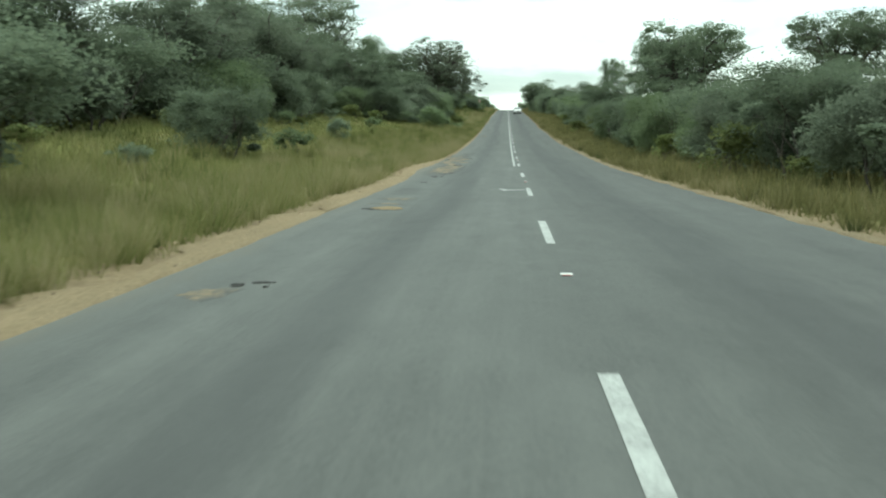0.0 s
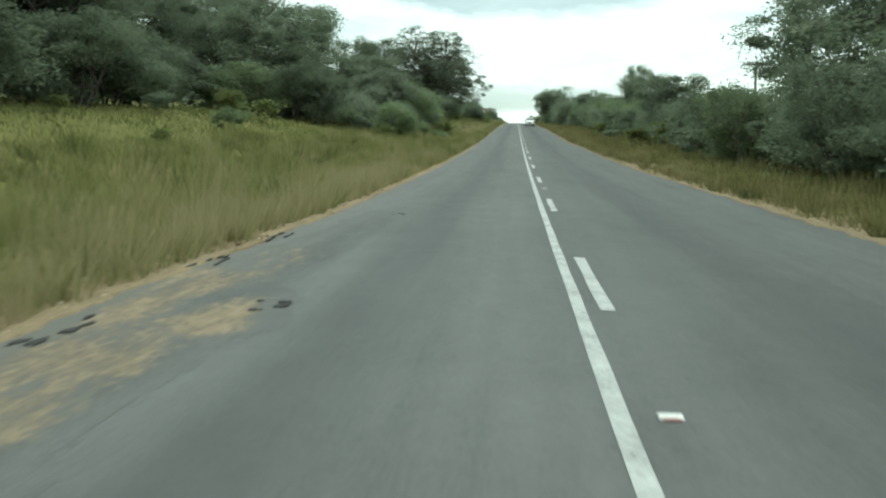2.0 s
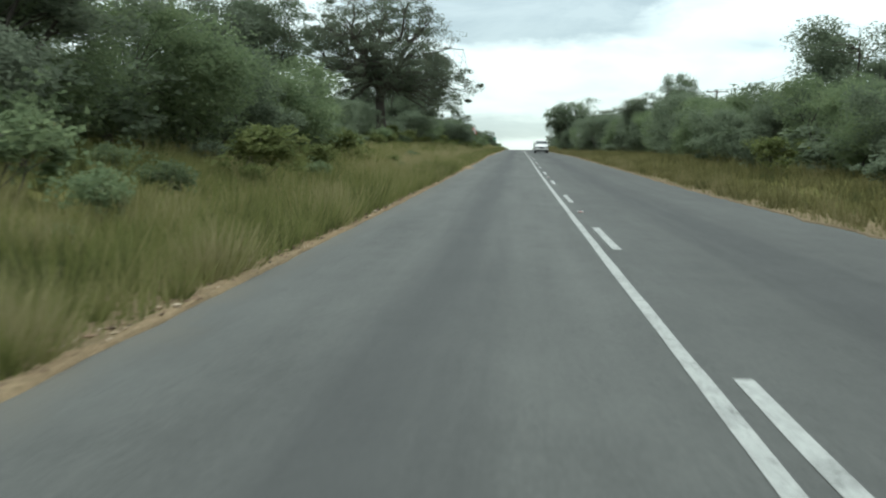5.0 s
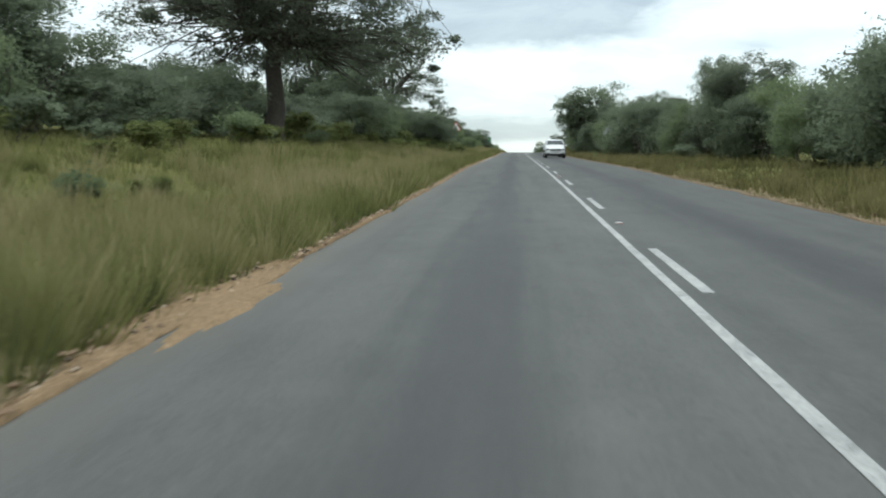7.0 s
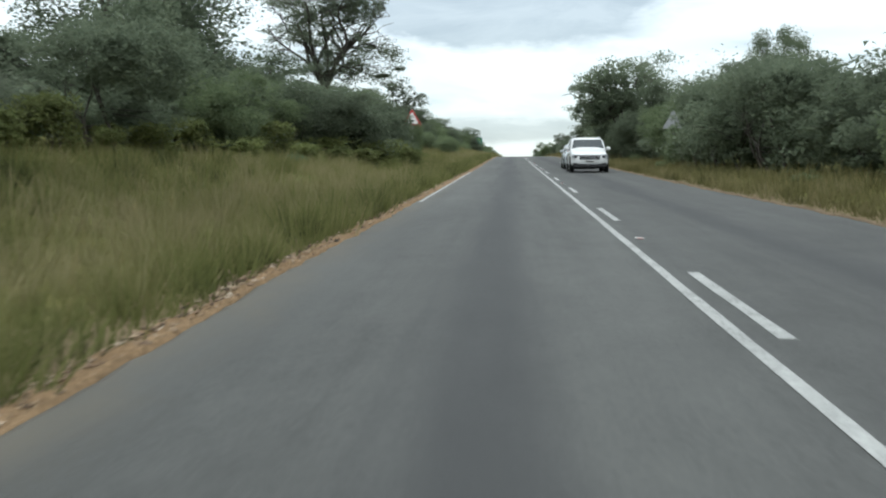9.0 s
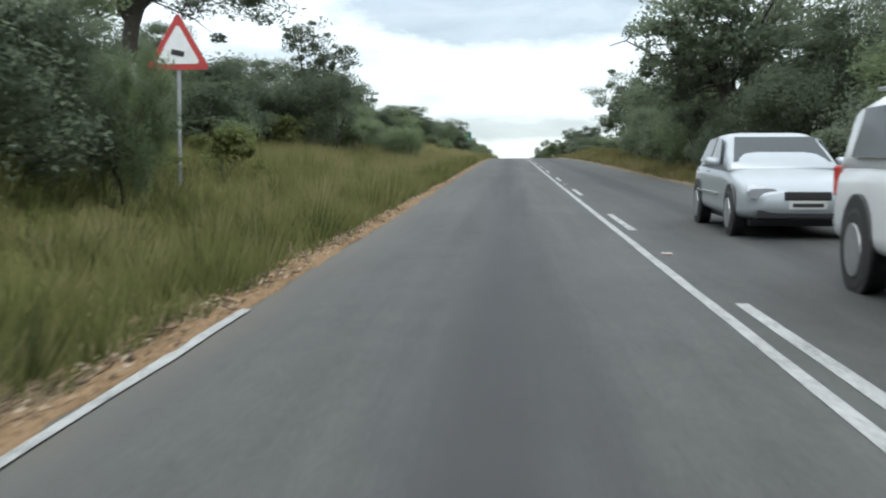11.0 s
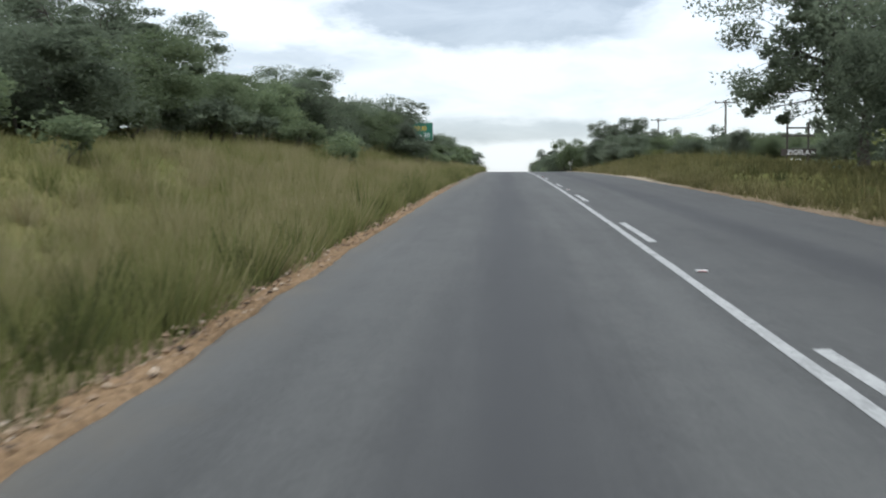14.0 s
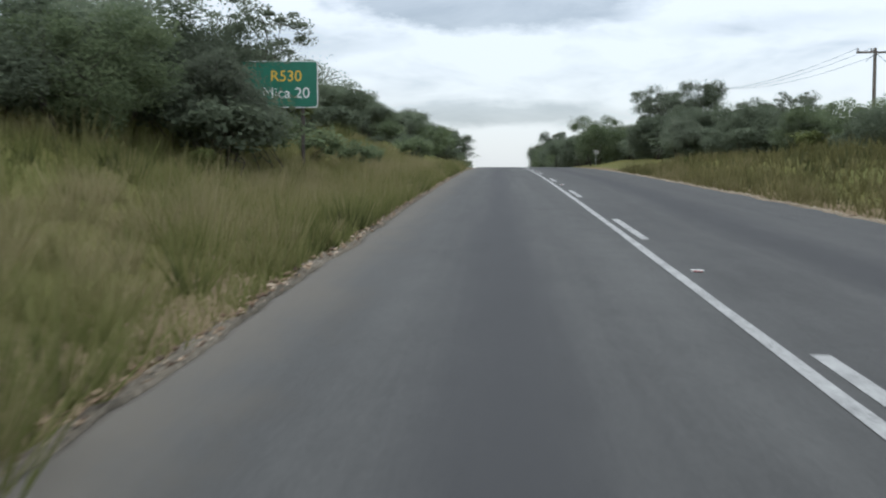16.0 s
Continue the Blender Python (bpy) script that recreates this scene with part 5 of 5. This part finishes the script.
def distance_sign(x_right, y, z_low, z_top):
    w, h = 2.3, z_top - z_low
    cx, cz = x_right - w / 2, (z_low + z_top) / 2
    g0 = float(ground_z(cx, y))
    th = new("direction_sign")
    th.matrix_basis = pose(cx, y, g0)
    up = float(road_z(y)) - g0 + cz
    part("border", rounded_plate(w, h, 0.09, 0.02, 0, up), "sign_white", th, "white rim")
    part("panel", rounded_plate(w - 0.05, h - 0.05, 0.07, 0.02, -0.006, up), "sign_green", th, "green panel")
    for px in (-0.75, 0.72):
        part("post", cyl_bm(0.05, 0.05, up + h / 2 + 0.2, (px, 0.07, (up + h / 2 + 0.2) / 2 - 0.3), "Z", 12), "weathered_wood", th)
    text_part("route_number", "R530", 0.42, (w / 2 - 0.44, -0.018, up + 0.21), "sign_yellow", th, "yellow route number")
    text_part("place_and_distance", "Mica 20", 0.42, (w / 2 - 0.22, -0.018, up - 0.25), "sign_white", th, "white lettering")
    tagged(th, "green road direction sign on posts behind a bush", "road sign")


distance_sign(-6.66, 433.0, 2.22, 3.50)


def tri_plate(size, t, y, z, r=0.05):
    bm = bmesh.new()
    h = size * 0.88
    pts = []
    for (vx, vz), a0 in (((size / 2, -h / 3), -60), ((0, 2 * h / 3), 60), ((-size / 2, -h / 3), 180)):
        d = math.hypot(vx, vz)
        cx, cz = vx * (1 - 2 * r / d), vz * (1 - 2 * r / d)
        base = math.atan2(vz, vx)
        for k in range(-2, 3):
            a = base + radians(28 * k)
            pts.append((cx + r * math.cos(a), cz + r * math.sin(a)))
    f = bm.faces.new([bm.verts.new((px, y - t / 2, pz + z)) for px, pz in pts])
    g = bmesh.ops.extrude_face_region(bm, geom=[f])
    bmesh.ops.translate(bm, vec=(0, t, 0), verts=[v for v in g["geom"] if isinstance(v, bmesh.types.BMVert)])
    bmesh.ops.recalc_face_normals(bm, faces=bm.faces)
    return bm


def warning_sign(x, y, z_mid, size, facing, label):
    g0 = float(ground_z(x, y))
    up = float(road_z(y)) - g0 + z_mid
    th = new("warning_sign")
    th.matrix_basis = pose(x, y, g0, 0, 0, 0 if facing else 180)
    part("plate", tri_plate(size, 0.012, 0.01, up), "dull_aluminium", th, "bare metal back")
    part("border", tri_plate(size * 0.99, 0.008, -0.001, up), "sign_red", th, "red border")
    part("field", tri_plate(size * 0.70, 0.008, -0.007, up), "sign_white", th, "white field")
    part("symbol", box_bm(0.24, 0.006, 0.10, (0.0, -0.014, up - 0.05), 0.0, Matrix.Rotation(radians(12), 3, "Y")), "sign_black", th, "dark symbol")
    part("post", cyl_bm(0.04, 0.04, up + 0.8, (0, 0.06, (up + 0.8) / 2 - 0.4), "Z", 12), "galvanised", th)
    tagged(th, label, "road sign")


warning_sign(-7.6, 299.6, 2.98, 1.2, True, "red-bordered triangular warning sign half hidden by bushes")
warning_sign(8.35, 300, 2.72, 1.34, False, "back of a grey triangular warning sign")


def timber_sign(x, y):
    g0 = float(ground_z(x, y))
    up = float(road_z(y)) - g0
    th = new("timber_sign")
    th.matrix_basis = pose(x, y, g0)
    for px in (-0.59, 0.59):
        part("post", cyl_bm(0.06, 0.055, 3.2, (px, 0, up + 1.36), "Z", 10, 0.01), "weathered_wood", th)
    part("crossbar", box_bm(1.36, 0.09, 0.10, (0, -0.07, up + 2.62), 0.015), "weathered_wood", th)
    part("crossbar", box_bm(1.86, 0.10, 0.10, (0, -0.07, up + 2.18), 0.015), "weathered_wood", th)
    board = part("board", box_bm(1.95, 0.05, 0.40, (0.03, -0.08, up + 1.25), 0.012), "weathered_wood", th, "dark timber name board")
    text_part("lettering", "ZIGELA", 0.38, (0.62, -0.112, up + 1.24), "sign_white", th, "white painted letters")
    part("emblem", box_bm(0.2, 0.012, 0.14, (0.84, -0.11, up + 1.22), 0.004), "sign_white", th, "small white painted emblem")
    tagged(th, "rustic dark timber gate sign with white letters", "sign")


timber_sign(14.75, 419)


def marker_board(x, y):
    g0 = float(ground_z(x, y))
    th = new("marker_board")
    th.matrix_basis = pose(x, y, g0)
    part("plate", rounded_plate(0.75, 0.75, 0.04, 0.02, 0, 1.35), "sign_white", th)
    part("post", cyl_bm(0.035, 0.035, 1.8, (0, 0.04, 0.7), "Z", 10), "galvanised", th)
    tagged(th, "small square white marker board on a post", "road sign")


marker_board(6.9, 505)


def marker_post(x, y, top):
    g0 = float(ground_z(x, y))
    h = float(road_z(y)) + top - g0
    th = new("marker_post")
    th.matrix_basis = pose(x, y, g0)
    part("post", box_bm(0.12, 0.08, h + 0.2, (0, 0, h / 2 - 0.1), 0.01), "sign_white", th)
    part("band", box_bm(0.125, 0.085, 0.18, (0, 0, h - 0.2), 0.01), "sign_yellow", th, "yellow band")
    tagged(th, "slim white marker post with yellow band", "marker post")


marker_post(-20.2, 315.7, 2.8)


# ---------------------------------------------------------------- power line
def power_pole(x, y, top):
    g0 = float(ground_z(x, y))
    up = float(road_z(y)) + top - g0
    th = new("utility_pole")
    th.matrix_basis = pose(x, y, g0)
    part("pole", cyl_bm(0.14, 0.10, up + 0.6, (0, 0, up / 2 - 0.3), "Z", 12), "pole_wood", th)
    part("crossarm", box_bm(2.3, 0.10, 0.12, (0, -0.14, up - 0.28), 0.01), "pole_wood", th)
    for sx in (-1, 1):
        part("brace", box_bm(0.72, 0.02, 0.04, (sx * 0.32, -0.18, up - 0.6), 0, Matrix.Rotation(radians(40 * sx), 3, "Y")), "galvanised", th)
    for px in (-1.05, -0.25, 1.05):
        part("insulator", cyl_bm(0.07, 0.045, 0.2, (px, -0.14, up - 0.12), "Z", 10, 0.012), "porcelain", th)
    tagged(th, "wooden power pole with crossarm and insulators", "utility pole", "power line poles")
    return [Vector((x + px, y - 0.14, g0 + up - 0.03)) for px in (-1.05, -0.25, 1.05)]


ends = [power_pole(20.7, y, top) for y, top in ((152.5, 7.3), (203.5, 7.3), (254.5, 7.3), (472.0, 7.25), (523.5, 8.3))]
for a, b in ((0, 1), (1, 2), (3, 4)):
    for p, q in zip(ends[a], ends[b]):
        V, F = [], []
        t = np.linspace(0, 1, 15)[:, None]
        pts = np.array(p) * (1 - t) + np.array(q) * t
        pts[:, 2] -= 0.7 * 4 * (t * (1 - t))[:, 0]
        tube_np(V, F, pts, np.full(15, 0.012), 4)
        tagged(new("power_cable", mesh_np("power_cable", np.concatenate(V), np.array(F), "cable", True)), "thin dark overhead cable between power poles", "cable", "power cables")


# ---------------------------------------------------------------- car
def loft(stations, n=20):
    """A body through rounded sections: y, half width, z low, z high, roundness, top narrowing."""
    bm = bmesh.new()
    rings = []
    for y, hw, z0, z1, p, nar in stations:
        ring = []
        for k in range(n):
            a = (k + 0.5) / n * math.tau
            c, s = math.cos(a), math.sin(a)
            u = math.copysign(abs(c) ** p, c)
            w = math.copysign(abs(s) ** p, s)
            z = (z0 + z1) / 2 + w * (z1 - z0) / 2
            k2 = 1 - nar * max(0.0, (w + 1) / 2)
            ring.append(bm.verts.new((u * hw * k2, y, z)))
        rings.append(ring)
    for a, b in zip(rings, rings[1:]):
        for k in range(n):
            j = (k + 1) % n
            bm.faces.new((a[k], a[j], b[j], b[k]))
    bm.faces.new(list(reversed(rings[0])))
    bm.faces.new(rings[-1])
    bmesh.ops.recalc_face_normals(bm, faces=bm.faces)
    return bm


def quad_prism(pts, t):
    """A thin solid from four corners, thickened along its normal."""
    bm = bmesh.new()
    f = bm.faces.new([bm.verts.new(p) for p in pts])
    f.normal_update()
    nrm = f.normal.copy()
    g = bmesh.ops.extrude_face_region(bm, geom=[f])
    bmesh.ops.translate(bm, vec=nrm * t, verts=[v for v in g["geom"] if isinstance(v, bmesh.types.BMVert)])
    bmesh.ops.recalc_face_normals(bm, faces=bm.faces)
    return bm


def sport_utility(x, y):
    """Nose towards -y; its origin is under the front bumper."""
    th = new("car")
    z0 = float(road_z(y + 2.3))
    tilt = math.degrees(math.atan((float(road_z(y + 4)) - float(road_z(y))) / 4))
    th.matrix_basis = pose(x, y, float(road_z(y)), tilt, 0, 0)
    part("body", loft([(0.0, 0.70, 0.42, 0.80, 0.5, 0.1), (0.08, 0.84, 0.34, 0.92, 0.42, 0.08), (0.35, 0.92, 0.30, 1.00, 0.36, 0.07), (1.1, 0.94, 0.30, 1.08, 0.32, 0.07), (1.5, 0.95, 0.30, 1.10, 0.3, 0.06), (3.6, 0.95, 0.32, 1.12, 0.3, 0.06), (4.4, 0.93, 0.36, 1.10, 0.34, 0.06), (4.66, 0.86, 0.42, 1.04, 0.42, 0.08)], 28), "car_white", th, "white painted body", True)
    part("cabin", loft([(1.25, 0.90, 0.98, 1.10, 0.4, 0.05), (1.55, 0.90, 0.98, 1.30, 0.36, 0.08), (2.05, 0.90, 0.98, 1.64, 0.32, 0.14), (2.6, 0.90, 0.98, 1.72, 0.3, 0.15), (3.7, 0.90, 0.98, 1.70, 0.3, 0.15), (4.3, 0.88, 0.98, 1.62, 0.34, 0.15), (4.56, 0.84, 0.98, 1.18, 0.4, 0.1)], 28), "car_white", th, "white roof and pillars", True)
    part("windscreen", quad_prism([(-0.80, 1.40, 1.15), (0.80, 1.40, 1.15), (0.68, 1.97, 1.59), (-0.68, 1.97, 1.59)], 0.035), "car_glass", th, "dark windscreen")
    for s in (-1, 1):
        part("side_window", quad_prism([(s * 0.885, 1.85, 1.14), (s * 0.885, 2.75, 1.14), (s * 0.80, 2.75, 1.58), (s * 0.81, 2.2, 1.56)], 0.02 * s), "car_glass", th, "dark glass")
        part("side_window", quad_prism([(s * 0.885, 2.83, 1.14), (s * 0.885, 3.95, 1.14), (s * 0.81, 3.8, 1.56), (s * 0.80, 2.83, 1.58)], 0.02 * s), "car_glass", th, "dark glass")
        head = part("headlight", loft([(0.05, 0.19, 0.69, 0.87, 0.6, 0.0), (0.30, 0.18, 0.71, 0.91, 0.6, 0.0)], 14), "lamp_glass", th, "clear headlight")
        head.location = (s * 0.665, -0.035, 0)
        part("bulb_housing", cyl_bm(0.07, 0.07, 0.03, (0, 0.045, 0.78), "Y", 14, 0.008), "car_black", head)
        part("fog_lamp", cyl_bm(0.06, 0.06, 0.05, (s * 0.66, 0.06, 0.48), "Y", 14, 0.01), "lamp_glass", th)
        mir = part("mirror", loft([(1.62, 0.10, 1.08, 1.24, 0.6, 0.0), (1.78, 0.11, 1.07, 1.26, 0.6, 0.0)], 14), "car_white", th, "white wing mirror", True)
        mir.location = (s * 1.03, 0, 0)
        part("roof_rail", box_bm(0.035, 1.9, 0.035, (s * 0.64, 3.1, 1.735), 0.01), "alloy", th)
        part("door_handle", box_bm(0.02, 0.18, 0.03, (s * 0.945, 2.55, 0.98), 0.008), "chrome", th)
        for wy in (0.88, 3.62):
            wh = part("wheel", cyl_bm(0.36, 0.36, 0.24, (s * 0.84, wy, 0.36), "X", 28, 0.04), "rubber", th, "black tyre")
            part("rim", cyl_bm(0.23, 0.23, 0.02, (s * 0.962, wy, 0.36), "X", 20, 0.008), "alloy", wh)
            part("wheel_arch", cyl_bm(0.44, 0.44, 0.05, (s * 0.925, wy, 0.40), "X", 28, 0.01), "car_black", th)
    part("grille", box_bm(1.0, 0.05, 0.22, (0, 0.012, 0.74), 0.02), "car_black", th, "black grille")
    for k in range(2):
        part("grille_bar", box_bm(0.88, 0.02, 0.016, (0, -0.014, 0.70 + 0.075 * k), 0.005), "chrome", th)
    part("lower_intake", box_bm(1.6, 0.08, 0.20, (0, 0.05, 0.38), 0.02), "car_black", th, "black lower bumper")
    plate = part("number_plate", box_bm(0.50, 0.015, 0.11, (0, -0.008, 0.55), 0.004), "plate_white", th)
    part("plate_bar", box_bm(0.40, 0.006, 0.05, (0, -0.018, 0.55)), "car_black", plate)
    part("underbody", box_bm(1.5, 3.9, 0.14, (0, 2.3, 0.27), 0.03), "car_black", th)
    for s in (-1, 1):
        part("tail_light", box_bm(0.16, 0.05, 0.28, (s * 0.78, 4.62, 0.92), 0.02), "stud_red", th, "red tail light")
    part("rear_window", quad_prism([(-0.62, 4.53, 1.20), (0.62, 4.53, 1.20), (0.60, 4.36, 1.56), (-0.60, 4.36, 1.56)], -0.03), "car_glass", th, "dark glass")
    tagged(th, "white sport utility car in the oncoming lane", "car")


sport_utility(2.3, 285.2)


def saloon(x, y):
    """Nose towards -y; its origin is under the front bumper."""
    th = new("car")
    tilt = math.degrees(math.atan((float(road_z(y + 4)) - float(road_z(y))) / 4))
    th.matrix_basis = pose(x, y, float(road_z(y)), tilt, 0, 0)
    part("body", loft([(0.0, 0.60, 0.36, 0.62, 0.5, 0.05), (0.08, 0.76, 0.28, 0.70, 0.42, 0.06), (0.4, 0.86, 0.24, 0.78, 0.36, 0.06), (1.2, 0.88, 0.22, 0.90, 0.32, 0.08), (1.5, 0.88, 0.22, 0.93, 0.3, 0.07), (3.4, 0.88, 0.24, 0.96, 0.3, 0.06), (4.1, 0.86, 0.28, 0.97, 0.34, 0.07), (4.55, 0.76, 0.34, 0.90, 0.42, 0.08)], 28), "car_silver", th, "silver painted body", True)
    part("cabin", loft([(1.35, 0.80, 0.84, 0.95, 0.4, 0.05), (1.65, 0.82, 0.84, 1.12, 0.36, 0.1), (2.15, 0.82, 0.84, 1.38, 0.32, 0.18), (2.6, 0.82, 0.84, 1.44, 0.3, 0.2), (3.2, 0.82, 0.84, 1.42, 0.3, 0.2), (3.75, 0.80, 0.84, 1.22, 0.34, 0.14), (4.2, 0.76, 0.84, 0.98, 0.4, 0.08)], 28), "car_silver", th, "silver roof and pillars", True)
    part("windscreen", quad_prism([(-0.70, 1.50, 0.99), (0.70, 1.50, 0.99), (0.58, 2.10, 1.35), (-0.58, 2.10, 1.35)], 0.03), "car_glass", th, "dark windscreen")
    part("rear_window", quad_prism([(-0.62, 4.02, 1.08), (0.62, 4.02, 1.08), (0.56, 3.50, 1.33), (-0.56, 3.50, 1.33)], -0.03), "car_glass", th, "dark glass")
    for s in (-1, 1):
        part("side_window", quad_prism([(s * 0.82, 1.85, 0.98), (s * 0.82, 2.62, 0.98), (s * 0.70, 2.62, 1.36), (s * 0.715, 2.22, 1.33)], 0.02 * s), "car_glass", th, "dark glass")
        part("side_window", quad_prism([(s * 0.82, 2.70, 0.98), (s * 0.81, 3.62, 0.99), (s * 0.715, 3.25, 1.33), (s * 0.70, 2.70, 1.36)], 0.02 * s), "car_glass", th, "dark glass")
        head = part("headlight", loft([(0.05, 0.20, 0.54, 0.68, 0.6, 0.0), (0.34, 0.18, 0.58, 0.74, 0.6, 0.0)], 14), "lamp_glass", th, "clear headlight")
        head.location = (s * 0.58, -0.02, 0)
        part("tail_light", box_bm(0.24, 0.06, 0.14, (s * 0.62, 4.50, 0.78), 0.02), "stud_red", th, "red tail light")
        mir = part("mirror", loft([(1.72, 0.09, 0.94, 1.06, 0.6, 0.0), (1.86, 0.10, 0.93, 1.08, 0.6, 0.0)], 14), "car_silver", th, "silver wing mirror", True)
        mir.location = (s * 0.95, 0, 0)
        part("side_moulding", box_bm(0.02, 1.9, 0.035, (s * 0.885, 2.6, 0.55), 0.008), "chrome", th, "bright side moulding")
        for hy in (2.5, 3.45):
            part("door_handle", box_bm(0.02, 0.17, 0.028, (s * 0.88, hy, 0.86), 0.008), "chrome", th)
        for wy in (0.86, 3.56):
            wh = part("wheel", cyl_bm(0.315, 0.315, 0.21, (s * 0.785, wy, 0.315), "X", 28, 0.035), "rubber", th, "black tyre")
            part("rim", cyl_bm(0.21, 0.21, 0.02, (s * 0.892, wy, 0.315), "X", 20, 0.008), "alloy", wh)
            part("wheel_arch", cyl_bm(0.375, 0.375, 0.05, (s * 0.855, wy, 0.345), "X", 28, 0.01), "car_black", th)
    part("grille", box_bm(0.62, 0.05, 0.12, (0, 0.012, 0.58), 0.02), "car_black", th, "black grille")
    part("lower_intake", box_bm(1.3, 0.08, 0.12, (0, 0.05, 0.34), 0.02), "car_black", th, "black lower bumper")
    plate = part("number_plate", box_bm(0.50, 0.015, 0.11, (0, -0.006, 0.46), 0.004), "plate_white", th)
    part("plate_bar", box_bm(0.40, 0.006, 0.05, (0, -0.016, 0.46)), "car_black", plate)
    part("underbody", box_bm(1.4, 3.8, 0.12, (0, 2.2, 0.22), 0.03), "car_black", th)
    tagged(th, "silver saloon car following in the oncoming lane", "car")


saloon(2.35, 294.3)
